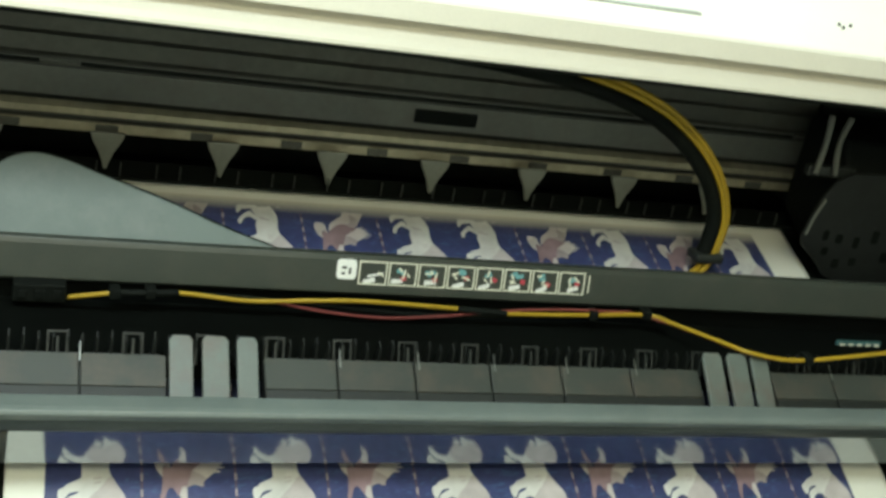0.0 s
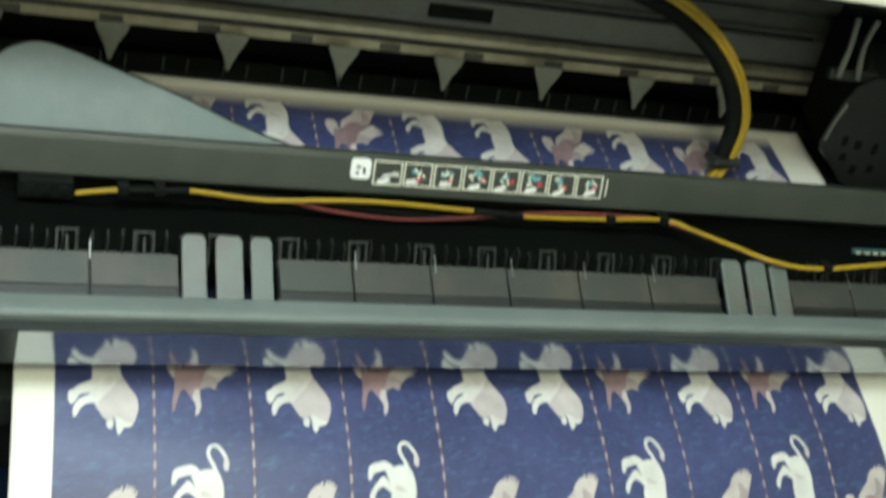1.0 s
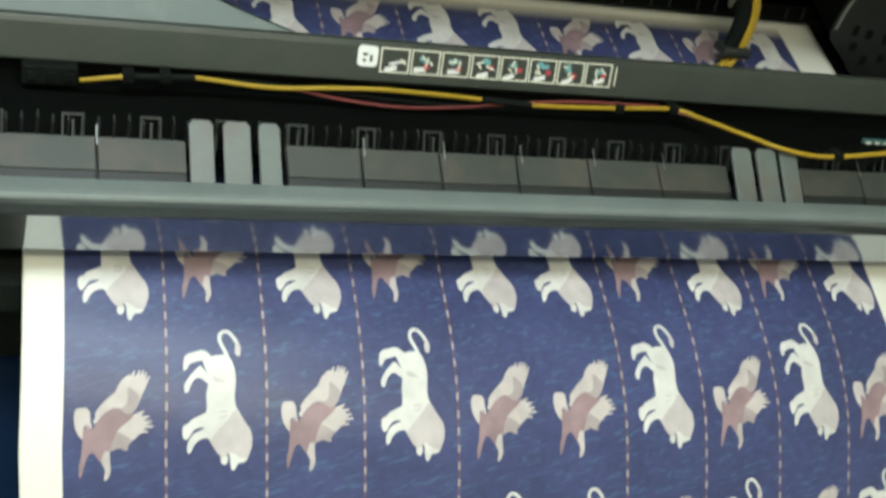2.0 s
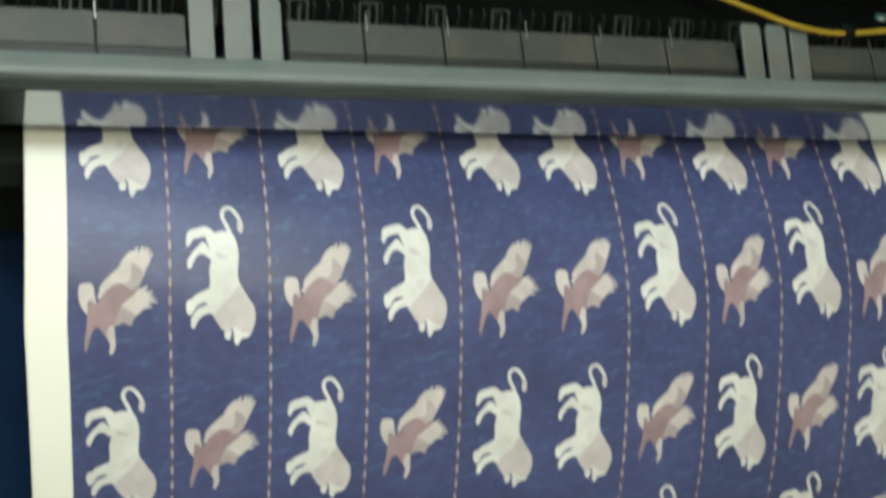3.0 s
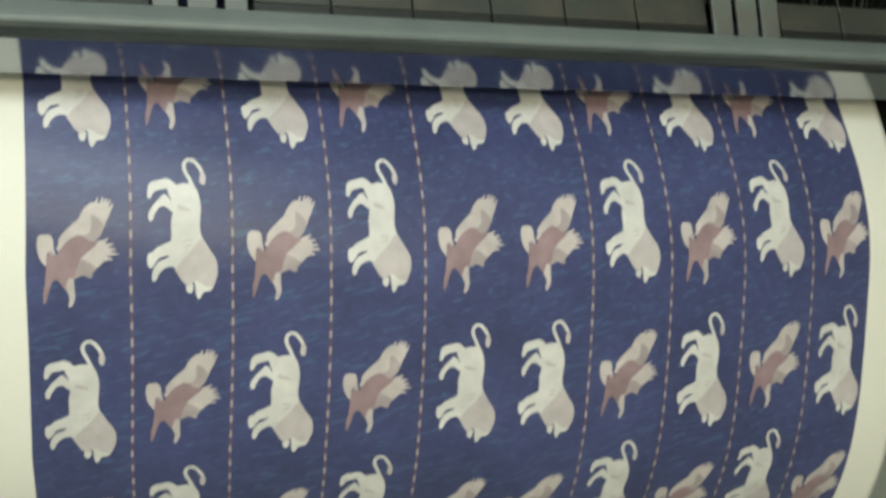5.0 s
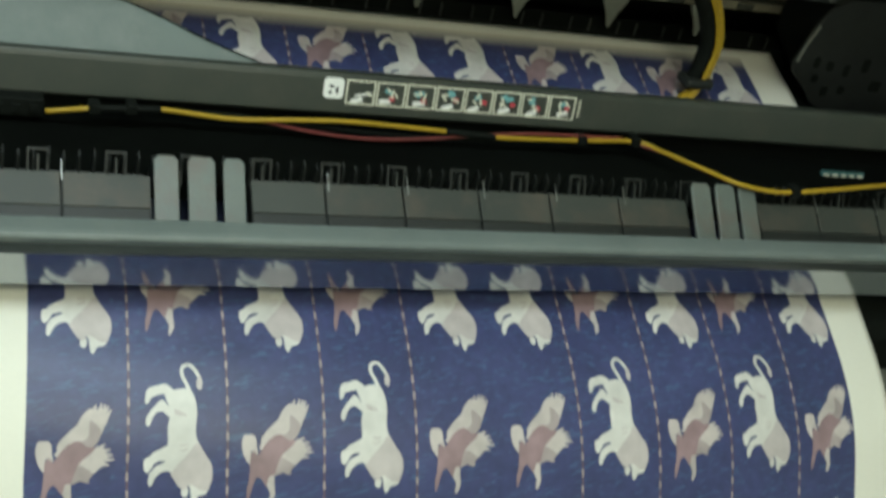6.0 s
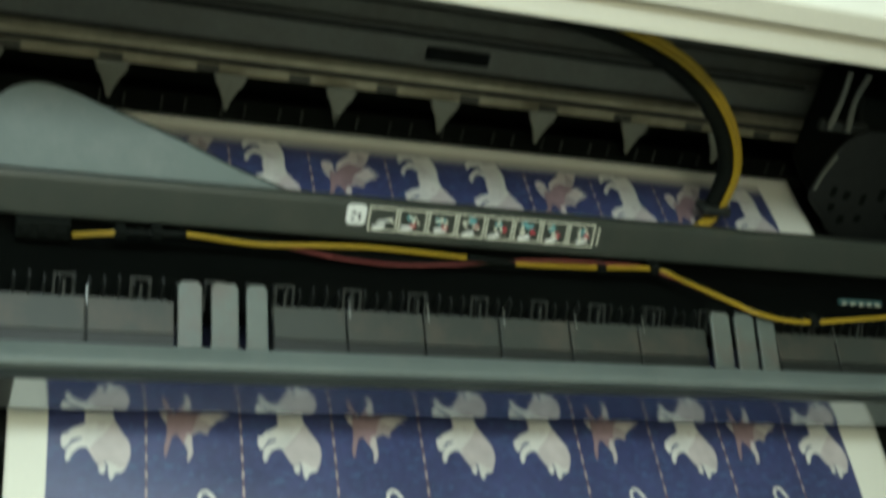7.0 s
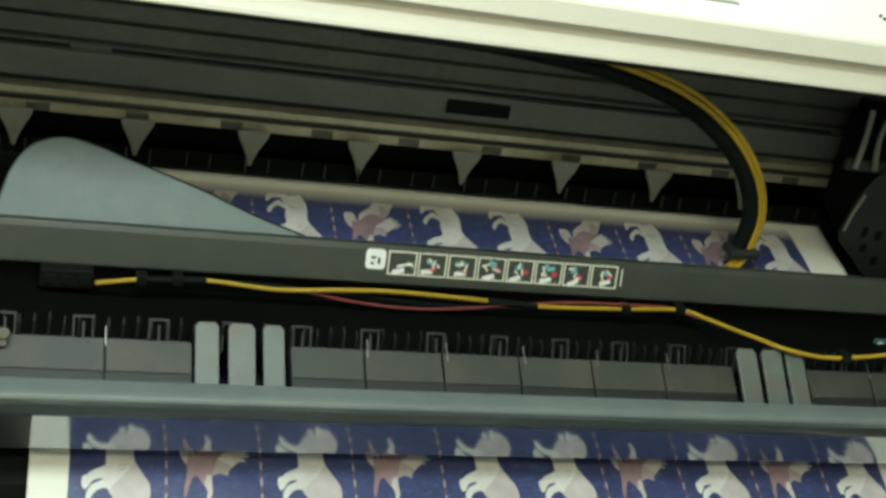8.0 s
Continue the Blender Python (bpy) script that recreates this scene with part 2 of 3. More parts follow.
def spline(points, per=8):
    out = []
    for i in range(len(points) - 1):
        p = [Vector(points[min(max(i + k, 0), len(points) - 1)]) for k in (-1, 0, 1, 2)]
        for k in range(per):
            t = k / per
            out.append(0.5 * (2 * p[1] + (p[2] - p[0]) * t + (2 * p[0] - 5 * p[1] + 4 * p[2] - p[3]) * t * t + (3 * p[1] - p[0] - 3 * p[2] + p[3]) * t ** 3))
    out.append(Vector(points[-1]))
    return out


def tube(points, radius, sides=10, per=8):
    path = spline(points, per)
    bm = bmesh.new()
    rings = []
    for i, c in enumerate(path):
        d = (path[min(i + 1, len(path) - 1)] - path[max(i - 1, 0)]).normalized()
        a = d.cross(Vector((0, 0.3, 1))).normalized()
        b = d.cross(a)
        rings.append([bm.verts.new(c + radius * (a * math.cos(w) + b * math.sin(w))) for w in (2 * math.pi * k / sides for k in range(sides))])
    for p, q in zip(rings, rings[1:]):
        for k in range(sides):
            bm.faces.new((p[k], p[(k + 1) % sides], q[(k + 1) % sides], q[k]))
    bm.faces.new(rings[0][::-1]), bm.faces.new(rings[-1])
    bmesh.ops.recalc_face_normals(bm, faces=bm.faces)
    return bm


# ---- room ----
def structure(name, bm, material, label, category):
    return tagged(part(name, bm, material), label, category, kind="structure")


structure("floor", box(-2.6, 3.2, -2.6, 1.9, -0.1, 0.0), FLOOR, "grey vinyl floor under the printer", "floor")
structure("ceiling", box(-2.6, 3.2, -2.6, 1.9, 2.7, 2.8), WALL, "plain white ceiling over the print room", "ceiling")
structure("wall_north", box(-2.6, 3.2, 1.9, 2.0, 0, 2.7), WALL, "plain white wall behind the printer", "wall")
structure("wall_south", box(-2.6, 3.2, -2.7, -2.6, 0, 2.7), WALL, "plain white wall opposite the printer", "wall")
structure("wall_west", box(-2.7, -2.6, -2.6, 1.9, 0, 2.7), WALL, "plain white side wall of the room", "wall")
structure("wall_east", box(3.2, 3.3, -2.6, 1.9, 0, 2.7), WALL, "plain white side wall of the room", "wall")

# ---- printer ----
X0, X1 = -0.42, 1.52
printer = tagged(new("large_format_printer"), "charcoal and cream large-format inkjet printer printing a patterned sheet", "printer")

# cream top housing: rounded lower lip, shallow groove, flat brow, wide top
lip = [(0.3, 1.354), (0.282, 1.3535), (0.279, 1.3555), (0.280, 1.3595), (0.2845, 1.3645), (0.291, 1.3700), (0.298, 1.3765), (0.303, 1.3835), (0.304, 1.3885), (0.285, 1.3865), (0.2835, 1.3875), (0.2845, 1.391), (0.2905, 1.4075), (0.294, 1.411), (0.301, 1.4125), (0.97, 1.4185), (0.97, 1.349), (0.34, 1.354)]
lid = part("top_cover", extrude(lip, X0, X1), CREAM, printer, "cream top cover with a rounded front lip")
part("cover_slot", box(0.40, 0.720, 0.386, 0.400, 1.409, 1.4160, 0.001), SPIKE, lid, "thin grey seam strip in the cover")
for sx, sy in ((0.953, 0.441), (0.972, 0.443), (0.948, 0.424)):
    bm = bmesh.new()
    bmesh.ops.create_cone(bm, cap_ends=True, segments=16, radius1=0.0024, radius2=0.0018, depth=0.004, matrix=Matrix.Translation((sx, sy, 1.4152)))
    part("screw_head", bm, BLACK, lid, "small dark screw head")

# rear shell and side housings
part("back_panel", box(X0, X1, 0.74, 0.76, 0.80, 1.345), HAZED_BLACK, printer, "black inner back panel")
part("inner_roof", box(X0, X1, 0.345, 0.74, 1.333, 1.345), HAZED_BLACK, printer, "black inner roof")
part("side_housing", box(1.36, 1.56, 0.10, 0.95, 0.72, 1.345, 0.012), HAZED_BLACK, printer, "black right end housing")
part("side_housing", box(-0.46, -0.34, 0.10, 0.95, 0.72, 1.345, 0.012), BLACK, printer, "black left end housing")

# carriage guide rail
rail = part("guide_rail", extrude([(0.600, 1.128), (0.640, 1.128), (0.640, 1.333), (0.612, 1.333), (0.612, 1.246), (0.606, 1.242), (0.606, 1.221), (0.602, 1.218), (0.602, 1.212), (0.609, 1.209), (0.609, 1.166), (0.600, 1.162), (0.597, 1.150), (0.602, 1.148), (0.602, 1.143), (0.597, 1.141)], X0, 1.09), RAIL_DARK, printer, "dark aluminium carriage rail")
part("rail_edge_strip", extrude([(0.590, 1.150), (0.596, 1.150), (0.600, 1.163), (0.596, 1.165), (0.590, 1.158)], X0, 1.07), RAIL, rail, "pale brushed metal edge strip")
part("rail_edge_strip", extrude([(0.591, 1.129), (0.596, 1.129), (0.596, 1.141), (0.591, 1.141)], X0, 1.07), RAIL, rail, "pale brushed metal edge strip")
part("encoder_strip", box(X0, 1.05, 0.5975, 0.6015, 1.2145, 1.2165), RAIL_FACE, rail, "thin bright encoder strip")
for x0, x1 in ((X0, -0.020), (0.028, 1.05)):
    part("encoder_slot", box(x0, x1, 0.5995, 0.6018, 1.2085, 1.2140), BLACK, rail, "dark slot under the encoder strip")
part("rail_face", box(X0, 1.09, 0.605, 0.6085, 1.168, 1.204), RAIL_FACE, rail, "grey rail face")
part("rail_window", box(0.462, 0.552, 0.601, 0.6045, 1.177, 1.196, 0.002), BLACK, rail, "black sensor window")
for k in range(12):
    x = -0.30 + 0.117 * k
    part("rail_clip", box(x, x + 0.028, 0.588, 0.5905, 1.130, 1.140, 0.0008), RAIL_DARK, rail)

part("rail_end_plate", box(1.09, 1.36, 0.60, 0.70, 1.10, 1.333, 0.003), BLACK, printer, "black rail end plate")

# pinch arms hanging from the rail
arm = [(-0.0205, 0.0470), (-0.0195, 0.0410), (-0.0165, 0.0340), (-0.0115, 0.0260), (-0.0075, 0.0170), (-0.0042, 0.0080), (-0.0022, 0.0000), (0.0022, 0.0000), (0.0042, 0.0080), (0.0075, 0.0170), (0.0115, 0.0260), (0.0165, 0.0340), (0.0195, 0.0410), (0.0205, 0.0470)]
for k in range(-2, 7):
    part("pinch_arm", plate(arm, 0.006, slope_frame(0.0651 + 0.1426 * k, 0.575, 1.0895, 90), 0.0012), ARM_GREY, printer, "grey tapered pinch arm")

# platen under the sheet and the row of black ribs behind it
part("platen", extrude([(0.17, 0.880), (0.31, 0.958), (0.39, 1.010), (0.45, 1.041), (0.61, 1.088), (0.61, 1.05), (0.17, 0.85)], X0 + 0.1, X1 - 0.18), BLACK, printer, "black sloping platen")
rear_comb = part("rear_comb", box(-0.30, 1.34, 0.556, 0.566, 1.060, 1.0850, 0.002), BLACK, printer, "black ribbed feed guide")
for k in range(44):
    x = -0.28 + 0.0367 * k + (0.004 if k % 2 else -0.004)
    part("rib", box(x - 0.0009, x + 0.0009, 0.558, 0.562, 1.084, 1.103, 0.0004), DARK_GREY, rear_comb)
part("cavity_floor", box(X0, X1, 0.60, 0.74, 1.03, 1.05), BLACK, printer)

# front beam with its instruction sticker
beam = part("front_beam", extrude([(0.352, 1.040), (0.3605, 1.078), (0.3635, 1.084), (0.370, 1.0845), (0.396, 1.074), (0.402, 1.066), (0.402, 1.040), (0.392, 1.034), (0.360, 1.034)], X0 + 0.08, X1 - 0.16, 0.0015), BEAM_GREY, printer, "charcoal front beam")
# shade under the beam is painted into this wall's colour
part("beam_underside", box(X0 + 0.08, X1 - 0.16, 0.364, 0.392, 0.985, 1.034), COMB_SHADE_BLACK, printer, "black recess wall under the beam, shade painted in")
BEAM_TILT = 77.4


def on_beam(x, up):
    """A frame on the beam's front face, up metres from its lower edge."""
    t = up / 0.0389
    return slope_frame(x, 0.352 + 0.0085 * t, 1.040 + 0.038 * t, BEAM_TILT)


def rounded(w, h, r, n=4):
    pts = []
    for cx, cy, a0 in ((w / 2 - r, h / 2 - r, 0), (-w / 2 + r, h / 2 - r, 90), (-w / 2 + r, -h / 2 + r, 180), (w / 2 - r, -h / 2 + r, 270)):
        pts += [(cx + r * math.cos(radians(a0 + 90 * k / n)), cy + r * math.sin(radians(a0 + 90 * k / n))) for k in range(n + 1)]
    return pts


sticker = part("icon_sticker", plate(rounded(0.024, 0.024, 0.005), 0.0008, on_beam(0.331, 0.0285)), STICKER, beam, "white rounded icon sticker")
for a, b, w, h in ((-0.003, 0.002, 0.006, 0.003), (0.004, -0.002, 0.003, 0.008), (-0.004, -0.005, 0.004, 0.003)):
    part("icon_bar", plate(rounded(w, h, 0.001), 0.0003, on_beam(0.331, 0.0285) @ Matrix.Translation((a, b, 0.0009))), DARK_GREY, sticker)
label = part("instruction_label", plate(rounded(0.298, 0.030, 0.001), 0.0006, on_beam(0.4955, 0.0255)), BEAM_GREY, beam, "strip of eight bordered instruction pictures")
rng = random.Random(7)
for k in range(8):
    cx = 0.3635 + 0.0372 * k
    f = on_beam(cx, 0.0255) @ Matrix.Translation((0, 0, 0.0007))
    w, h, e = 0.0350, 0.0285, 0.0016
    for bx, by, bw, bh in ((0, h / 2 - e / 2, w, e), (0, -h / 2 + e / 2, w, e), (-w / 2 + e / 2, 0, e, h - 2 * e), (w / 2 - e / 2, 0, e, h - 2 * e)):
        part("picture_border", plate([(-bw / 2, -bh / 2), (bw / 2, -bh / 2), (bw / 2, bh / 2), (-bw / 2, bh / 2)], 0.0004, f @ Matrix.Translation((bx, by, 0))), LINE_CREAM, label)
    shapes = [(STICKER, 0.015, 0.0055, rng.uniform(-0.007, 0.002), rng.uniform(-0.010, -0.007), rng.uniform(-10, 30))]
    if k:
        shapes += [(TEAL, rng.uniform(0.006, 0.011), 0.005, rng.uniform(-0.006, 0.006), rng.uniform(0.002, 0.008), rng.uniform(-50, 50)) for _ in range(2)]
        shapes += [(SIGN_RED, 0.0065, 0.0055, rng.uniform(0, 0.008), rng.uniform(-0.006, 0.0), rng.uniform(-30, 30))]
        shapes += [(LINE_CREAM, rng.uniform(0.006, 0.012), 0.0022, rng.uniform(-0.009, 0.009), rng.uniform(-0.004, 0.008), rng.uniform(-80, 80)) for _ in range(3)]
    else:
        shapes += [(STICKER, 0.020, 0.0026, 0.003, -0.002, 12), (LINE_CREAM, 0.009, 0.0022, 0.010, -0.001, -35)]
    for i, (m, sw, sh, ax, ay, turn) in enumerate(shapes):
        part("picture_shape", plate(rounded(sw, sh, 0.0012, 3), 0.00025, f @ Matrix.Translation((ax, ay, 0.0001 + 0.0003 * i)) @ Matrix.Rotation(radians(turn), 4, "Z")), m, label)
part("picture_text_bar", plate([(-0.0008, -0.011), (0.0008, -0.011), (0.0008, 0.011), (-0.0008, 0.011)], 0.0003, on_beam(0.6475, 0.0255) @ Matrix.Translation((0, 0, 0.0007))), LINE_CREAM, label)

# grey side cover rising behind the beam
hump = [(v.x, v.y) for v in spline([(-0.088, 1.060, 0), (-0.0885, 1.080, 0), (-0.086, 1.0951, 0), (-0.0765, 1.1191, 0), (-0.0576, 1.1397, 0), (-0.0255, 1.1496, 0), (0.0113, 1.1445, 0), (0.0480, 1.1345, 0), (0.1254, 1.1140, 0), (0.1904, 1.0935, 0), (0.2566, 1.0760, 0), (0.266, 1.0700, 0), (0.264, 1.060, 0)], 4)]
LEAN = math.degrees(math.atan2(1.0, 0.9))
part("side_cover", plate([(x, (z - 1.060) / math.sin(radians(LEAN))) for x, z in hump], 0.006, slope_frame(0, 0.372, 1.057, LEAN), 0.0026), COVER_GREY, printer, "smooth grey curved side cover")
rim = [(x + (0.0035 if x > -0.02 else -0.001), z + 0.0030) for x, z in hump]
part("cover_gasket", plate([(x, (z - 1.060) / math.sin(radians(LEAN))) for x, z in rim], 0.003, slope_frame(0, 0.3752, 1.0535, LEAN), 0.0008), BLACK, printer, "black edge gasket of the side cover")


# cable loom under the beam
loom = part("cable", tube([(0.018, 0.337, 1.026), (0.045, 0.332, 1.033), (0.066, 0.330, 1.037), (0.10, 0.334, 1.037), (0.139, 0.335, 1.038), (0.217, 0.335, 1.032), (0.29, 0.335, 1.036), (0.357, 0.335, 1.038), (0.464, 0.335, 1.034), (0.539, 0.335, 1.030), (0.646, 0.335, 1.033), (0.727, 0.335, 1.0366), (0.752, 0.310, 1.0386), (0.772, 0.280, 1.0417), (0.791, 0.250, 1.0452), (0.811, 0.222, 1.0479), (0.856, 0.220, 1.0410), (0.899, 0.222, 1.0397), (0.958, 0.224, 1.0453), (1.009, 0.226, 1.0507), (1.12, 0.25, 1.05), (1.22, 0.30, 1.04)], 0.0026), YELLOW, printer, "yellow cable sagging under the beam", smooth=True)
part("red_wire", tube([(0.25, 0.338, 1.030), (0.31, 0.337, 1.021), (0.38, 0.336, 1.017), (0.45, 0.336, 1.022), (0.52, 0.337, 1.031), (0.60, 0.338, 1.037), (0.70, 0.338, 1.038)], 0.0018), RED, printer, "thin red wire beside the cable", smooth=True)
part("red_wire", tube([(0.700, 0.338, 1.0400), (0.727, 0.337, 1.0336), (0.752, 0.312, 1.0356), (0.772, 0.282, 1.0387), (0.791, 0.252, 1.0422), (0.811, 0.224, 1.0449), (0.856, 0.222, 1.0380), (0.899, 0.224, 1.0367), (0.958, 0.226, 1.0423), (1.009, 0.228, 1.0477), (1.10, 0.246, 1.0475)], 0.0013), RED, printer, "thin red wire beside the cable", smooth=True)
part("black_wire", tube([(0.06, 0.340, 1.034), (0.20, 0.341, 1.034), (0.40, 0.340, 1.022), (0.52, 0.340, 1.023), (0.727, 0.340, 1.0336), (0.752, 0.315, 1.0356), (0.772, 0.285, 1.0387), (0.791, 0.255, 1.0422), (0.811, 0.227, 1.0449), (0.856, 0.225, 1.0380), (0.899, 0.227, 1.0367), (0.958, 0.229, 1.0423), (1.009, 0.231, 1.0477), (1.12, 0.253, 1.046)], 0.0024), BLACK, printer, "thin black wire beside the cable", smooth=True)
for x, y, z in ((0.066, 0.330, 1.037), (0.105, 0.334, 1.037), (0.652, 0.335, 1.033), (0.727, 0.335, 1.037), (0.899, 0.222, 1.040)):
    part("cable_clip", box(x - 0.006, x + 0.006, y - 0.0055, y + 0.012, z - 0.0055, z + 0.006, 0.0015), BLACK, printer, "black cable clip")
for a, b, r in (((0.070, 0.3305, 1.037), (0.136, 0.335, 1.038), 0.0040), ((0.470, 0.335, 1.0335), (0.535, 0.335, 1.0303), 0.0036)):
    mid = tuple((p + q) / 2 for p, q in zip(a, b))
    part("cable_sleeve", tube([a, mid, b], r), BLACK, printer, "black tape sleeve on the cable", smooth=True)
for x, z, r in ((-0.072, 1.006, 0.007), (-0.072, 0.996, 0.005), (1.075, 0.992, 0.006)):
    bm = bmesh.new()
    bmesh.ops.create_cone(bm, cap_ends=True, segments=16, radius1=r, radius2=r * 0.8, depth=0.010, matrix=Matrix.Translation((x, 0.214, z + 0.020)) @ Matrix.Rotation(radians(60), 4, "X"))
    part("thumb_screw", bm, RAIL_DARK, printer, "small dull thumb screw")
conn = part("connector_block", box(-0.040, 0.016, 0.336, 0.364, 1.018, 1.040, 0.002), BLACK, printer, "dark grey plug block")
for x in (-0.030, -0.012, 0.006):
    part("plug_pin", box(x - 0.005, x + 0.005, 0.333, 0.337, 1.024, 1.034, 0.001), BLACK, conn)
tag = part("side_tag", box(1.022, 1.094, 0.326, 0.330, 1.004, 1.015, 0.001), TAG_TEAL, printer, "small teal tag with pale bars")
for k in range(5):
    part("tag_bar", box(1.027 + 0.014 * k, 1.035 + 0.014 * k, 0.3252, 0.3262, 1.0075, 1.0115), LINE_CREAM, tag)

# exit guide: ribs, flaps, raised tabs, springs, light bar and polished lip
SPANS = ((-0.30, 0.108), (0.217, 0.746), (0.848, 1.34))  # open between the guide tabs

comb = part("exit_comb", extrude([(0.236, 0.985), (0.364, 0.985), (0.364, 1.010), (0.300, 1.008), (0.236, 1.006)], -0.30, 1.34), COMB_SHADE_BLACK, printer, "black ribbed exit guide, darkened for the beam's shade")
for k in range(112):
    x = -0.29 + 0.0145 * k
    tall = (0.004, 0.0, 0.002)[k % 3]
    part("rib", extrude([(0.232, 1.004), (0.236, 1.028 + tall), (0.243, 1.033 + tall), (0.252, 1.004)], x - 0.0010, x + 0.0010), RIB_GREY, comb)
for k in range(22):
    x = -0.2968 + 0.0752 * k
    f = slope_frame(x, 0.229, 1.006, 62)
    for s in (-0.0095, 0.0095):
        part("wheel_frame", plate([(s - 0.0012, 0), (s + 0.0012, 0), (s + 0.0012, 0.030), (s - 0.0012, 0.030)], 0.003, f, 0.0004), FRAME_GREY, comb, "grey star-wheel frame side")
    part("wheel_frame_top", plate([(-0.0107, 0.0300), (0.0107, 0.0300), (0.0107, 0.0325), (-0.0107, 0.0325)], 0.003, f, 0.0004), FRAME_GREY, comb, "grey star-wheel frame top")
    part("star_wheel", plate([(-0.0012, 0.002), (0.0012, 0.002), (0.0012, 0.026), (-0.0012, 0.026)], 0.006, f, 0.0004), DARK_GREY, comb, "small dark star wheel")
flap_edges = [-0.2881, -0.097, 0.026, 0.1139, 0.2152, 0.2965, 0.3855, 0.4763, 0.5652, 0.656, 0.7506, 0.8518, 0.9417, 1.0363, 1.1498, 1.2633]
for a, b in zip(flap_edges, flap_edges[1:]):
    if (a, b) in ((0.1139, 0.2152), (0.7506, 0.8518)):
        continue
    wide = (b - a) / 2 - 0.0012
    flap = part("exit_flap", plate([(-wide, 0.0150), (wide, 0.0150), (wide, 0.0505), (-wide, 0.0505)], 0.003, slope_frame((a + b) / 2, 0.186, 0.987, 36), 0.0008), FLAP_GREY, printer, "matt grey exit flap")
    # darker foot strip: the shadow band low on the flap is put into its colour
    part("flap_foot", plate([(-wide, -0.030), (wide, -0.030), (wide, 0.0148), (-wide, 0.0148)], 0.002, slope_frame((a + b) / 2, 0.186, 0.987, 36), 0.0005), FRAME_GREY, flap, "flap foot with its shadow band painted in")
for a, b in SPANS:
    part("flap_channel", extrude([(0.180, 0.978), (0.200, 0.990), (0.236, 1.014), (0.236, 1.004), (0.200, 0.968)], a, b), DARK_GREY, printer, "dark channel under the flaps")
for x in (-0.097, 0.026, 0.3003, 0.3911, 0.4829, 0.5737, 0.6636, 0.9417, 1.0363):
    part("leaf_spring", box(x - 0.0005, x + 0.0005, 0.2152, 0.2362, 1.0208, 1.0218, 0, Matrix.Rotation(radians(38), 4, "X")), STEEL, printer, "thin bright steel spring")
for x0, w in ((0.1140, 0.0248), (0.1482, 0.0282), (0.1845, 0.0226), (0.7511, 0.0262), (0.7848, 0.0272), (0.8180, 0.0240)):
    part("guide_tab", plate([(0, -0.022), (w, -0.022), (w, 0.058), (w - 0.004, 0.063), (0.004, 0.063), (0, 0.058)], 0.005, slope_frame(x0, 0.186, 0.996, 42), 0.0012), TAB_GREY, printer, "light grey raised guide tab")
part("exit_bar", extrude([(0.1262, 1.0030), (0.1243, 1.0065), (0.1265, 1.0105), (0.1320, 1.0125), (0.1480, 1.0150), (0.1515, 1.0135), (0.1530, 0.9850), (0.1360, 0.9900)], -0.30, 1.34, 0.001), MID_GREY, printer, "light grey exit bar")
def lip_profile(start, length, lean, roll=0.0, steps=10):
    """A thin strip drawn up from its lower edge, leaning, rolling back by roll degrees along its length."""
    line = [start]
    for a in range(steps):
        w = radians(lean - roll * (a + 0.5) / steps)
        line.append((line[-1][0] + length / steps * math.cos(w), line[-1][1] + length / steps * math.sin(w)))
    return line, line + [(y + 0.006, z + 0.001) for y, z in line[::-1]]


mirror_line, mirror_section = lip_profile((0.1618, 0.9284), 0.062, 120.0, 4.5)
shoulder_section = lip_profile(mirror_line[-1], 0.024, 112, 50)[1]
part("polished_lip", extrude(mirror_section, -0.041, 1.34), GLOSS, printer, "polished dark lip mirroring the sheet")
part("lip_end_cap", extrude(mirror_section, -0.30, -0.0415), DARK_GREY, printer, "matt dark end of the lip")
part("lip_shoulder", extrude(shoulder_section, -0.30, 1.34), SHOULDER, printer, "dull grey rounded shoulder above the lip", smooth=True)
part("exit_gap", box(-0.30, 1.34, 0.166, 0.180, 0.955, 0.990), BLACK, printer, "dark gap behind the lip")

# lower body and stand
part("lower_body", extrude([(0.24, 0.905), (0.60, 1.04), (0.74, 1.04), (0.74, 0.74), (0.24, 0.74)], X0 + 0.1, X1 - 0.18, 0.004), BLACK, printer, "black lower body")
for x in (-0.36, 1.36):
    part("stand_leg", box(x, x + 0.10, 0.35, 0.60, 0.06, 0.78, 0.01), DARK_GREY, printer, "dark grey stand leg")
    part("stand_foot", box(x - 0.01, x + 0.11, 0.02, 0.90, 0.0, 0.07, 0.012), DARK_GREY, printer, "dark grey stand foot")
part("stand_brace", box(-0.26, 1.36, 0.46, 0.50, 0.30, 0.40, 0.006), DARK_GREY, printer, "dark grey stand brace")
# ink carriage parked at the end of the rail
carriage = part("ink_carriage", extrude([(0.466, 1.070), (0.464, 1.14), (0.468, 1.20), (0.49, 1.250), (0.588, 1.258), (0.588, 1.110), (0.54, 1.085)], 1.060, 1.335, 0.008), BLACK, printer, "black ink carriage parked at the rail end")
cheek = [(1.036, 1.196), (1.022, 1.172), (1.012, 1.138), (1.008, 1.115), (1.012, 1.101), (1.046, 1.074), (1.062, 1.056), (1.082, 1.047), (1.130, 1.044), (1.30, 1.044), (1.31, 1.06), (1.31, 1.19), (1.30, 1.205), (1.12, 1.215), (1.06, 1.212)]
FRONT = Matrix.Translation((0, 0.456, 0)) @ Matrix.Rotation(radians(90), 4, "X")
part("carriage_cheek", plate(cheek, 0.006, FRONT, 0.0015), CHEEK, carriage, "worn dark front plate with slots")
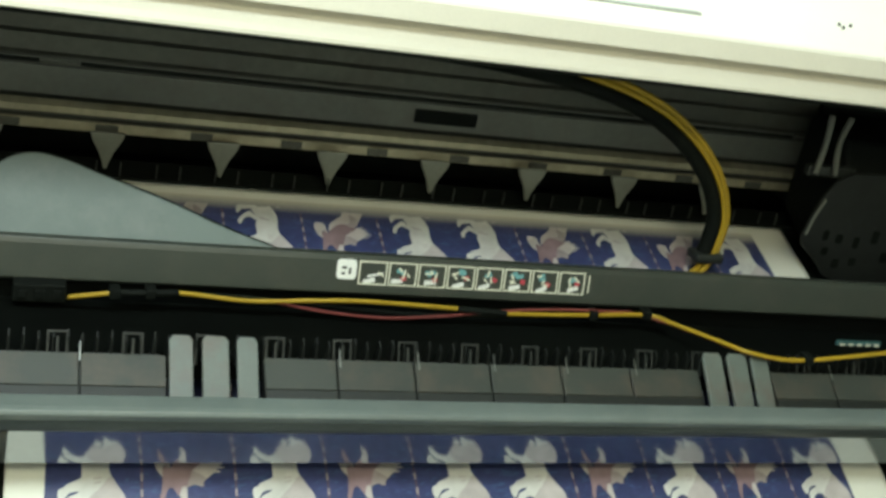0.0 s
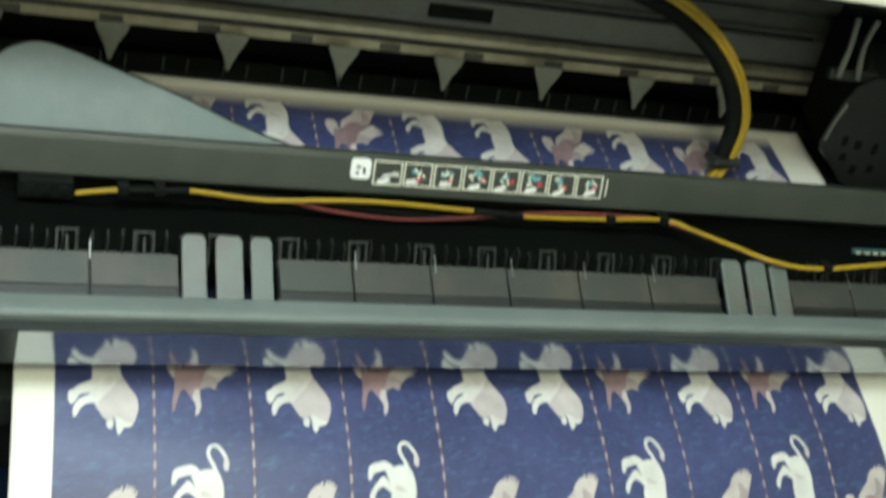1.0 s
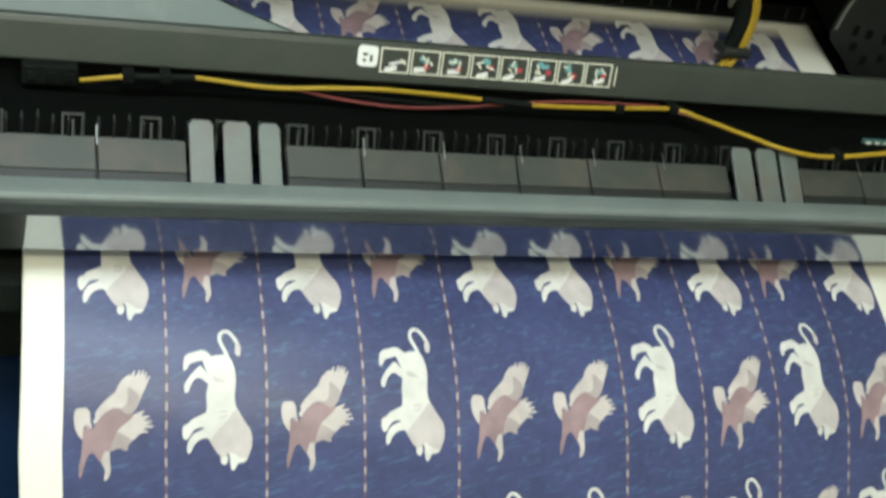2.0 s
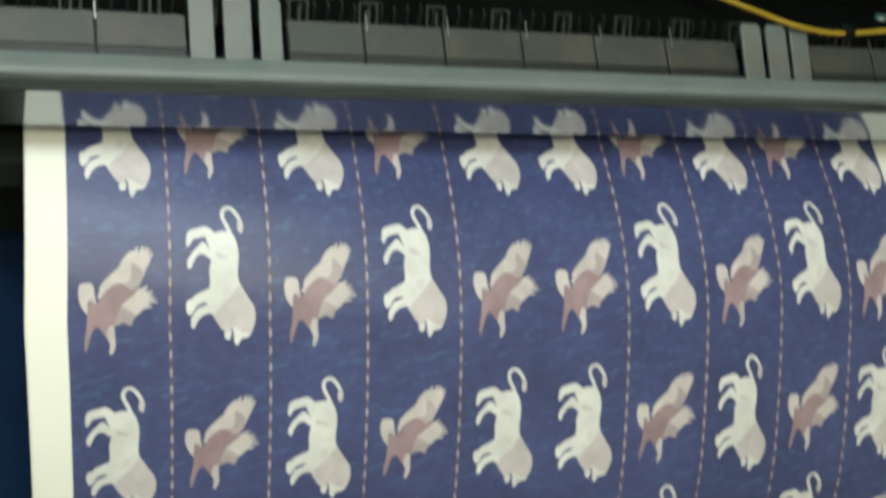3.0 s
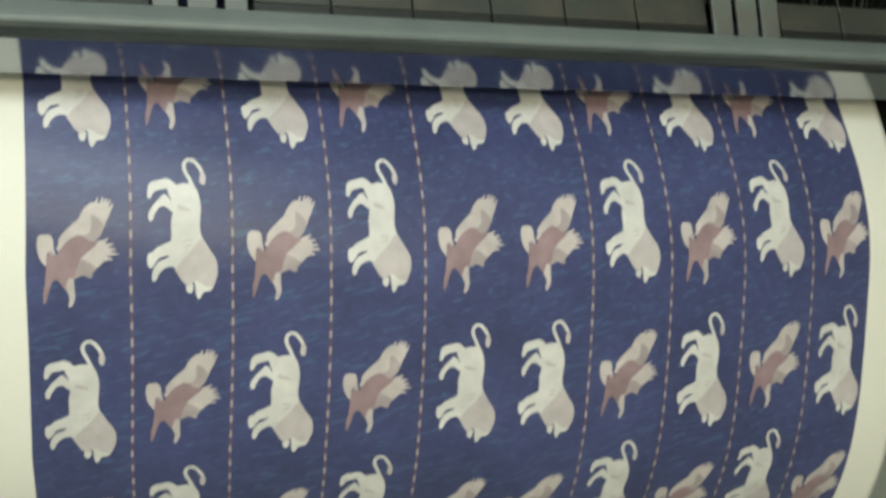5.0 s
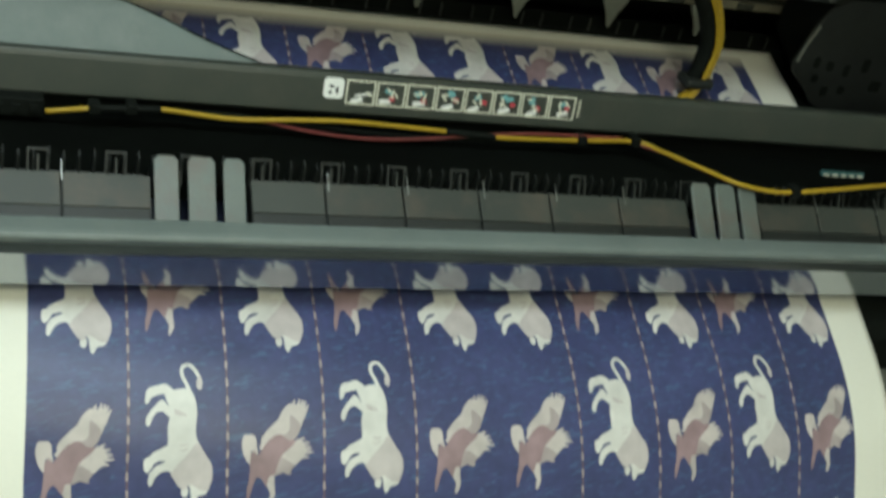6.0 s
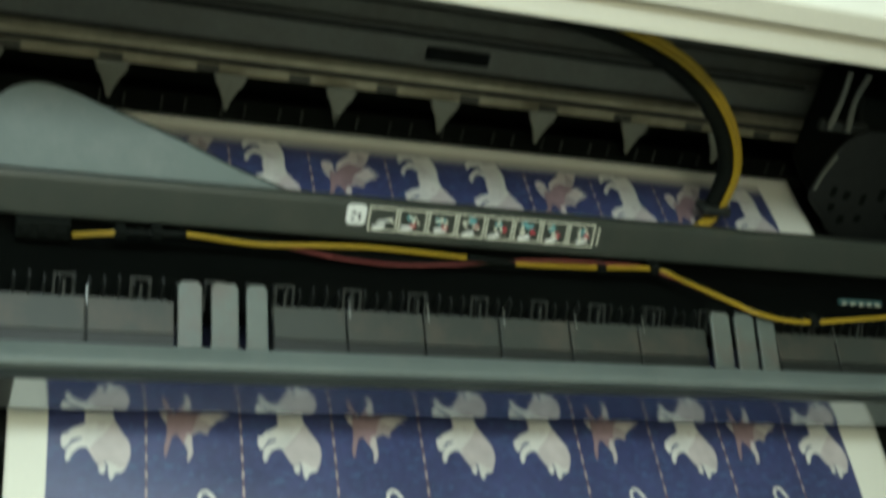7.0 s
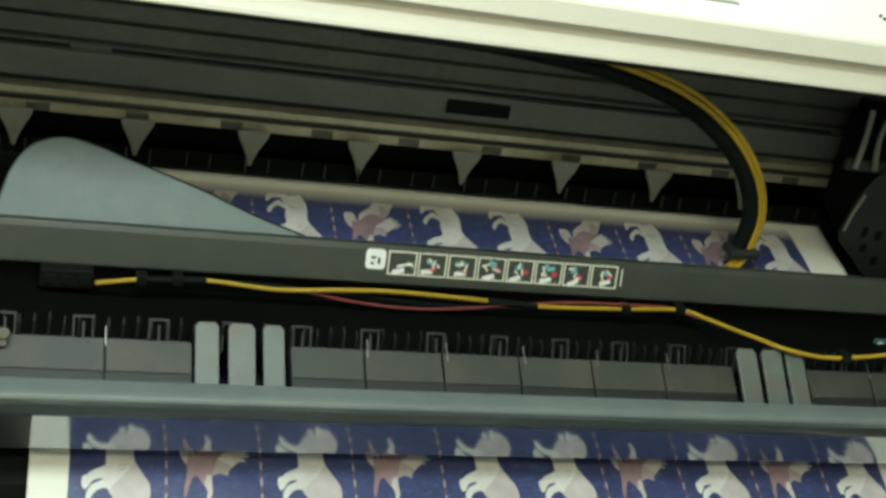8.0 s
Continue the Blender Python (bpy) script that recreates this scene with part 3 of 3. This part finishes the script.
for a, b, w, h in ((1.046, 1.118, 0.010, 0.016), (1.070, 1.114, 0.012, 0.014), (1.052, 1.094, 0.011, 0.012), (1.076, 1.076, 0.012, 0.014), (1.100, 1.110, 0.010, 0.018), (1.104, 1.080, 0.012, 0.012), (1.130, 1.120, 0.012, 0.020), (1.16, 1.09, 0.02, 0.016)):
    part("cheek_slot", plate([(a + x, b + y) for x, y in rounded(w, h, 0.003, 3)], 0.0006, FRONT @ Matrix.Translation((0, 0, 0.0061))), BLACK, carriage, "dark rounded slot")
for x, lean in ((1.004, 0.0), (1.026, 0.010)):
    part("carriage_post", tube([(x + lean, 0.460, 1.205), (x, 0.458, 1.25), (x + lean, 0.462, 1.288)], 0.0045, 8), RAIL_FACE, carriage, "dull grey upright post", smooth=True)
part("post_bracket", box(0.996, 1.075, 0.466, 0.478, 1.198, 1.214, 0.003), DARK_GREY, carriage, "dark bracket under the posts")
part("carriage_edge_strip", tube([(1.011, 0.448, 1.118), (1.016, 0.448, 1.145), (1.026, 0.448, 1.172)], 0.0024, 8), RAIL_FACE, carriage, "pale strip along the plate's bevelled edge", smooth=True)
# ink supply loop hanging beside the carriage: yellow tubes outside a black sleeve, strapped at the foot
LOOP = [(0.323, 0.575, 1.292), (0.423, 0.530, 1.303), (0.523, 0.495, 1.306), (0.628, 0.472, 1.298), (0.718, 0.459, 1.276), (0.785, 0.449, 1.240), (0.835, 0.442, 1.190), (0.861, 0.440, 1.135), (0.859, 0.440, 1.080)]


def beside(points, out, forward=0.0):
    """The line moved outwards in its own upright plane."""
    moved = []
    for k, (x, y, z) in enumerate(points):
        (xa, _, za), (xb, _, zb) = points[max(k - 1, 0)], points[min(k + 1, len(points) - 1)]
        d = math.hypot(xb - xa, zb - za)
        moved.append((x - out * (zb - za) / d, y - forward, z + out * (xb - xa) / d))
    return moved


loop = part("ink_supply_loop", tube(beside(LOOP, -0.008), 0.0105, 10), BLACK, printer, "black sleeve of the hanging ink supply loop", smooth=True)
for out, ahead in ((0.005, 0.004), (0.012, 0.0), (0.007, -0.006)):
    part("ink_tube", tube(beside(LOOP, out, ahead), 0.0040, 8), YELLOW, loop, "yellow ink tube", smooth=True)
part("strap", box(0.835, 0.877, 0.424, 0.456, 1.073, 1.086, 0.004), DARK_GREY, loop, "dark strap round the tubes")
for dx, dy in ((0.0, 0.0), (0.007, -0.004), (0.004, 0.005)):
    part("ink_tube", tube([(0.859 + dx, 0.440 + dy, 1.078), (0.849 + dx, 0.436 + dy, 1.064), (0.829 + dx, 0.428 + dy, 1.052), (0.803 + dx, 0.415 + dy, 1.044)], 0.0042, 8), YELLOW, loop, "yellow ink tube end", smooth=True)

# ---- printed sheet ----
sheet = tagged(new("printed_sheet"), "white paper printed blue with pale motifs hanging from the printer", "paper sheet")
PW0, PW1, PRINT0, PRINT1 = -0.039, 1.038, 0.0, 0.978
# the run over the platen, then the way the sheet hangs from the exit lip: its lean, in degrees, every 75 mm down each side edge
UPPER = [(0.592, 1.0932), (0.520, 1.0713), (0.449, 1.0496), (0.385, 1.0190), (0.300, 0.9660), (0.1935, 0.9061)]
LEAN_LEFT = [-150.6, -143.3, -127.9, -114.9, -107.2, -102.8, -93.8, -80.0, -74.0]
LEAN_RIGHT = [-152.9, -153.4, -140.6, -122.7, -121.7, -119.1, -109.1, -96.7, -92.4]


def edge_line(lean):
    """Places along one edge of the sheet, with the length from the exit lip."""
    path = [(v.x, v.y) for v in spline([(y, z, 0) for y, z in UPPER], 24)]
    back = np.cumsum([0] + [math.dist(p, q) for p, q in zip(path, path[1:])])
    s = list(back - back[-1])
    y, z = path[-1]
    for k in range(180):
        w = radians(np.interp(0.004 * k + 0.002, 0.075 * np.arange(len(lean)), lean))
        y, z = y + 0.004 * math.cos(w), z + 0.004 * math.sin(w)
        path.append((y, z)), s.append(0.004 * (k + 1))
    return np.array(s), np.array([p[0] for p in path]), np.array([p[1] for p in path])


EDGE_L, EDGE_R = edge_line(LEAN_LEFT), edge_line(LEAN_RIGHT)
DOWN = (0, 0.2, 0.4, 0.6)


def sheet_places(u, s, lift=0.0):
    """The places on the hanging sheet u metres across and s metres down from the exit lip (arrays)."""
    u, s = np.asarray(u, float), np.asarray(s, float)
    f = np.clip((u - PW0) / (PW1 - PW0), 0, 1)

    def flat(q):
        y, z = (np.interp(q, EDGE_L[0], EDGE_L[k]) * (1 - f) + np.interp(q, EDGE_R[0], EDGE_R[k]) * f for k in (1, 2))
        belly = 4 * f * (1 - f) * np.interp(q, DOWN, (0, 0.0208, 0.0289, 0.0189))
        return y - 0.8 * belly, z + 0.6 * belly

    y, z = flat(s)
    y1, z1 = flat(s + 0.004)
    d = np.hypot(y1 - y, z1 - z) + 1e-9
    wave = 0.0012 * np.sin(u * 9 + s * 5) * np.clip(s / 0.2, 0, 1) + lift
    x = u + (1 - f) * np.interp(s, DOWN, (0, -0.0038, 0.0049, 0.0270)) + f * np.interp(s, DOWN, (0, -0.0005, 0.0030, 0.0115))
    x = x + (1 - 0.4 * f) * np.interp(s, (-0.40, -0.03), (0.013, 0))
    return np.stack([x, y + (z1 - z) / d * wave, z - (y1 - y) / d * wave], -1)


def on_sheet(u, s, lift=0.0):
    return tuple(sheet_places(u, s, lift))


S_TOP, S_BOTTOM, S_END = -0.386, 0.5725, 0.628
us = [PW0, -0.034, -0.028, -0.020, -0.012, -0.006, PRINT0] + [PRINT0 + (PRINT1 - PRINT0) * k / 60 for k in range(1, 61)] + [0.983, 1.008, 1.030, PW1]
ss = list(np.linspace(-0.404, S_TOP, 3)) + list(np.linspace(S_TOP, S_BOTTOM, 110)[1:]) + list(np.linspace(S_BOTTOM, S_END, 6)[1:])
bm = bmesh.new()


def torn(u, s):
    """The free end hangs a little longer on one side; its corner is nicked."""
    if s <= S_BOTTOM + 0.001:
        return s
    side = 1 - min(max((u - PW0) / (PW1 - PW0), 0), 1)
    length = 0.90 + 0.16 * side + 0.35 * max(0, 1 - abs(u - 0.002) / 0.035)
    if u < -0.004:  # the corner is torn off aslant
        length *= 0.10 + 0.90 * (u - PW0) / (-0.004 - PW0)
    return S_BOTTOM + (s - S_BOTTOM) * length


grid = [[bm.verts.new(on_sheet(u, torn(u, s))) for u in us] for s in ss]
behind = [[bm.verts.new(on_sheet(u, torn(u, s), -0.0004)) for u in us] for s in ss]
for j in range(len(ss) - 1):
    for i in range(len(us) - 1):
        f = bm.faces.new((grid[j][i], grid[j + 1][i], grid[j + 1][i + 1], grid[j][i + 1]))
        inked = PRINT0 <= us[i] < PRINT1 - 0.001 and S_TOP <= ss[j] < S_BOTTOM - 0.001
        f.material_index, f.smooth = ((2 if ss[j] < S_TOP + 0.030 else 1) if inked else 0), True
        g = bm.faces.new((behind[j][i], behind[j][i + 1], behind[j + 1][i + 1], behind[j + 1][i]))
        g.smooth = True
rim = [grid[0], [r[-1] for r in grid], grid[-1][::-1], [r[0] for r in grid][::-1]]
rim2 = [behind[0], [r[-1] for r in behind], behind[-1][::-1], [r[0] for r in behind][::-1]]
for a, b in zip(rim, rim2):
    for k in range(len(a) - 1):
        bm.faces.new((a[k], a[k + 1], b[k + 1], b[k]))
for e in bm.edges:
    if e.calc_face_angle(0) > 0.8:
        e.smooth = False
part("paper", bm, (PAPER, INK_BLUE, INK_HALF), sheet)


def capsule(px, py, ax, ay, bx, by, r0, r1):
    """Distance from a tapering rounded bar."""
    dx, dy = bx - ax, by - ay
    t = np.clip(((px - ax) * dx + (py - ay) * dy) / (dx * dx + dy * dy + 1e-12), 0, 1)
    return np.hypot(px - ax - t * dx, py - ay - t * dy) - (r0 + (r1 - r0) * t)


def lobe(px, py, points):
    """Distance from a closed rounded outline, less than nothing inside."""
    ring = [(v.x, v.y) for v in spline([(*p, 0) for p in points[-1:] + points + points[:2]], 4)][4:-4]
    d, inside = np.full(px.shape, 9.0), np.zeros(px.shape, bool)
    for (ax, ay), (bx, by) in zip(ring, ring[1:]):
        d = np.minimum(d, capsule(px, py, ax, ay, bx, by, 0, 0))
        if ay != by:
            inside ^= ((ay > py) != (by > py)) & (px < ax + (py - ay) * (bx - ax) / (by - ay))
    return np.where(inside, -d, d)


def mm(text):
    return [tuple(float(n) / 1000 for n in p.split(",")) for p in text.split()]


def quills(text, r):
    """Tapering bars between pairs of places."""
    p = mm(text)
    return [(*a, *b, r, 0.0007) for a, b in zip(p[::2], p[1::2])]


def blob(lobes=(), bars=(), rough=0.0, step=0.00085, x0=-0.006, w=0.082, h=0.146):
    """Flat polygons (in metres) of the shape made by joining outlines and tapering bars."""
    nx, ny = int(w / step) + 1, int(h / step) + 1
    X, Y = np.meshgrid(x0 + np.arange(nx) * step, np.arange(ny) * step - 0.003)
    d = np.full(X.shape, 9.0)
    for text in lobes:
        d = np.minimum(d, lobe(X, Y, mm(text)))
    for b in bars:
        d = np.minimum(d, capsule(X, Y, *b))
    d = d + rough * np.sin(X * 1900 + 3 * np.sin(Y * 700)) * np.sin(Y * 1500)
    polys = []
    for j in range(ny - 1):
        for i in range(nx - 1):
            q = [(i, j), (i + 1, j), (i + 1, j + 1), (i, j + 1)]
            v = [d[b, a] for a, b in q]
            if min(v) >= 0:
                continue
            poly = []
            for k in range(4):
                (a, b), (a2, b2), v0, v1 = q[k], q[(k + 1) % 4], v[k], v[(k + 1) % 4]
                if v0 < 0:
                    poly.append((X[b, a], Y[b, a]))
                if (v0 < 0) != (v1 < 0):
                    t = v0 / (v0 - v1)
                    poly.append((X[b, a] + (X[b2, a2] - X[b, a]) * t, Y[b, a] + (Y[b2, a2] - Y[b, a]) * t))
            if len(poly) > 2:
                polys.append(poly)
    return polys


def flatten(layers):
    """Joins layers of polygons into points, their layer, faces and the faces' inks."""
    points, level, faces, inks, seen = [], [], [], [], {}
    for n, (polys, ink) in enumerate(layers):
        for poly in polys:
            ring = []
            for x, y in poly:
                key = (n, round(x, 6), round(y, 6))
                if key not in seen:
                    seen[key] = len(points)
                    points.append((x, y)), level.append(n)
                if seen[key] not in ring:
                    ring.append(seen[key])
            if len(ring) > 2:
                faces.append(ring[::-1]), inks.append(ink)
    return np.array(points), np.array(level), faces, inks


def stamp(name, figure, u, s, parent, label):
    """Lays a flat figure on the sheet's surface, one thin layer over another."""
    points, level, faces, inks = figure
    me = bpy.data.meshes.new(name)
    me.from_pydata([tuple(v) for v in sheet_places(points[:, 0] + u, points[:, 1] + s, 0.0003 + 0.0002 * level)], [], faces)
    for m in (INK_CREAM, INK_SHADE, INK_PINK, INK_WING, INK_MAUVE):
        me.materials.append(m)
    me.polygons.foreach_set("material_index", inks)
    me.shade_smooth()
    ob = new(name, me)
    ob.parent = parent
    return tagged(ob, label)


# plain lobed shapes stand for the printed figures (millimetres: across, down the sheet)
CURL = [(v.x, v.y) for v in spline([(*p, 0) for p in mm("45,30 41.5,21.2 37.9,13.9 36.9,8.2 38.7,3.6 42.5,1.8 47,3.2 51.2,8.4 54.5,14.2")], 3)]
TALL = blob(["20.6,21 28,27.1 25.1,33.8 20.3,31.1 12.1,32.3 6.6,34.6 3.8,39.6 0.5,39.7 1.4,28.6 5.3,24.1 12.4,22.3",
             "16.3,36.7 20.5,39.5 24.7,47.2 25.6,54.4 21.3,51.6 17.1,48.4 11.6,49.5 7.2,56.1 4.9,62.2 1.7,61.7 1.3,55.1 6.3,46.8 11.8,40.7",
             "19.5,21.6 27.5,27.1 34.1,25.9 41.3,26.3 47.7,30.7 51.2,41.9 51.9,53.1 50.6,67 52.1,78.1 57.5,88.1 54.8,99.3 41.2,108.7 29.2,110.3 23.7,101.3 22.5,89.1 23.1,75.3 22.7,64.3 24.5,54.9 24.2,45 20.2,33.9",
             "24.7,82.5 16.6,85.3 8.5,89.1 5.8,92.4 1,94.6 -0.1,100.1 1,106.8 4.3,108.5 7.5,104.6 11.2,99.1 19.3,96.9 25.8,98.6 30.1,91.9",
             "23.6,97.5 16.6,100.2 10.2,103.5 5.4,111.3 4.7,120.2 7.9,121.4 11.3,114.6 16.7,109.1 23.7,107.5 29.2,110.9 32.4,103.1",
             "43.7,121.7 45.8,126.3 46.2,133.2 47.7,140.1 50.5,140.2 53.9,134.4 60.6,132.8 63.5,127.6 57.4,124.7 49.2,121.7",
             "38.7,123.9 36.9,130.8 39,134.2 42.3,134.3 44.2,126.8"], [(*a, *b, 0.0019, 0.0017) for a, b in zip(CURL, CURL[1:])])
TALL_SHADE = blob(["51.5,80.9 57.5,87 60.3,92.6 64.7,98.2 67.6,106.1 68.2,114.5 65.8,123 62.9,128.7 56,128.2 50.6,124.2 45.3,122.3 39.8,127.4 34.4,123.3 30.2,117 27,110.3 33.4,101.4 42.2,92.5",
                   "54.7,11.9 57.7,18.1 57.4,23.2 55.6,27.8 52.3,25.6 52.1,18.8", "29,46.5 36,49 43,53.5 36,53.2 30,51.5"], quills("36,82.5 43,82 42,86.5 36,88", 0.0009), rough=0.0006)
LEAF_PALE = blob(["17.4,61.5 16.9,55.3 20.4,49.7 25.1,44.6 31,38.9 35.1,35.4 38.2,28.6 42.5,23.4 47.9,19.9 57.6,23.3 63.8,30.1 61.2,37 58,45.6 53.7,54.2 45,59.9 30.6,63.2 22,65.5",
                  "36.3,74.6 42,69 50.8,59.3 56.6,57 60,65.6 60.5,74.7 56.5,79.3 51.3,83.3 44.3,78.7",
                  "-1.2,51.4 3.4,50.2 9,50.8 11.8,55.3 12.3,62.6 14,69.4 11.1,70.5 7.7,67.1 6,71.1 8.3,77.9 6.7,81.3 2.1,76.7 -1.3,69.9 -3,59.8", "14.6,63.2 17.4,61 19.1,63.8 16.8,66",
                  "26.6,90.3 30.6,90.9 31,102.7 31.6,111.5 29.8,117.4 27,121.5 25.2,119.7 26.4,111.4 24.7,106.7 22.5,100"],
                 quills("48.7,28.5 52.7,16.4 53.3,28.5 58,15.8 56.2,30.2 61.5,16.3 58.4,31.9 64.4,18 60.1,34.2 67.1,21.5", 0.0028) + quills("53.6,61 61.9,55.3 56.5,62.7 67,60.5 56.5,66.2 69.3,65.6 56.5,69.6 71.1,70.2 56.5,73.6 66.4,75.3", 0.0030))
LEAF_MAUVE = blob(["32.4,53.6 42.2,50.8 46.4,45.1 47.4,31.4 57,39.9 57.4,46.2 53.7,54.2 43.2,62.7 33.4,62.7", "30.5,78 37.4,74.6 43.2,76.9 51.3,83.3 47.9,88.4 48.5,91.9 45,92.4 39.3,90.1 35.2,91.8 30.1,92.3", "8,66 11.2,66.6 13,70.5 9.5,70.3"])
LEAF_PINK = blob(["6,71.7 8.9,68.3 13.4,71.1 18,64.9 23.2,58.1 30.7,52.5 37.6,51.3 45,57 51.9,57.6 50.7,61.6 42,69 36.8,74.6 34,82.6 30.6,92.3 26,92.8 22.5,102.6 19.1,98.5 15.8,93.9 11.8,95 8.3,100.2 5.6,92.7 5.5,82.4",
                  "5.6,88.1 9.5,97.3 8.2,103.1 6.4,110 3.6,117.6 2.4,115.8 2.5,105.3 4.3,98.4"])
TALL_FIGURE, LEAF_FIGURE = flatten([(TALL, 0), (TALL_SHADE, 1)]), flatten([(LEAF_PALE, 3), (LEAF_MAUVE, 4), (LEAF_PINK, 2)])

EVEN, ODD = (0, 2, 4, 5, 7, 9), (1, 3, 6, 8)
COLUMNS = (0.0129, 0.1123, 0.2124, 0.3134, 0.4149, 0.5097, 0.6090, 0.7093, 0.8084, 0.9057)
PART_TALL, PART_LEAF = (flatten([([q for q in polys if min(y for _, y in q) > cut], ink) for polys, ink in layers]) for layers, cut in (
    ([(TALL, 0), (TALL_SHADE, 1)], 0.024), ([(LEAF_PALE, 3), (LEAF_MAUVE, 4), (LEAF_PINK, 2)], 0.026)))
for row in range(-2, 4):
    for c, u0 in enumerate(COLUMNS):
        s0 = -0.0659 + 0.1656 * row
        if c in (ODD if row % 2 else EVEN):
            stamp("printed_tall_motif", TALL_FIGURE if row > -2 else PART_TALL, u0, s0 - 0.0138 * (row % 2), sheet, "plain cream lobed printed shape")
        else:
            stamp("printed_leaf_motif", LEAF_FIGURE if row > -2 else PART_LEAF, u0, s0 + 0.0101 * (row % 2), sheet, "plain dusky pink and cream printed shape")


def dashes(u):
    bm = bmesh.new()
    s, n = -0.362, 0
    while s < S_BOTTOM - 0.012:
        h = 0.0085
        w = 0.0012 if n % 2 else 0.0010
        vs = [bm.verts.new(on_sheet(u + a, s + b, 0.0003)) for a, b in ((-w, 0), (-w, h), (w, h), (w, 0))]
        f = bm.faces.new(vs)
        f.material_index = n % 2
        s, n = s + h + 0.0006, n + 1
    return tagged(part("printed_dash_line", bm, (INK_RUST, INK_PEACH), sheet, "fine dashed rust and peach printed line"), kind="stuff")


for u in (0.0966, 0.1950, 0.2957, 0.3972, 0.5929, 0.6927, 0.7917, 0.8903):
    dashes(u)

# ---- catch bin and the earlier posters in it ----
bin_thing = tagged(new("catch_bin"), "grey cloth catch bin sloping under the printer", "catch bin")
part("cloth", extrude([(0.34, 0.74), (0.30, 0.72), (0.06, 0.40), (-0.14, 0.128), (-0.30, 0.05), (-0.30, 0.04), (-0.13, 0.112), (0.07, 0.385), (0.31, 0.71), (0.35, 0.73)], -0.40, 1.60), CLOTH, bin_thing)


flag = tagged(new("striped_poster"), "blue, white and red striped poster lying in the bin", "poster", "posters in the bin")
stars = tagged(new("star_poster"), "deep blue poster with yellow stars lying in the bin", "poster", "posters in the bin")
SLOPE = [(0.296, 0.726), (0.056, 0.406), (-0.146, 0.1367)]


def band(x0, x1, material, thing, label="", up=0.001):
    ny, nz = -0.80 * up, 0.60 * up
    pts = [(y + ny, z + nz) for y, z in SLOPE]
    part("poster_band", extrude(pts + [(y - 0.0004, z + 0.0003) for y, z in pts[::-1]], x0, x1), material, thing, label)


def star(x, d, r, turn, thing):
    """A five-pointed star d metres down the slope."""
    bm = plate([((r if k % 2 == 0 else 0.40 * r) * math.sin(radians(turn + 36 * k)), (r if k % 2 == 0 else 0.40 * r) * math.cos(radians(turn + 36 * k))) for k in range(10)], 0.0004, slope_frame(x, 0.296 - 0.6 * d - 0.0016, 0.726 - 0.8 * d + 0.0012, 53.13))
    part("yellow_star", bm, FLAG_YELLOW, thing, "yellow five-pointed star")


band(-0.30, 0.085, FLAG_BLUE, flag, "blue band")
band(0.085, 0.200, POSTER_SHADED_WHITE, flag, "white band")
band(0.200, 0.307, FLAG_RED, flag, "red band")
band(0.307, 0.428, POSTER_SHADED_WHITE, flag, "white band")
band(0.428, 1.080, FLAG_BLUE, stars, "deep blue field")
star(0.507, 0.586, 0.072, 19.5, stars)
star(-0.040, 0.400, 0.078, 153, flag)
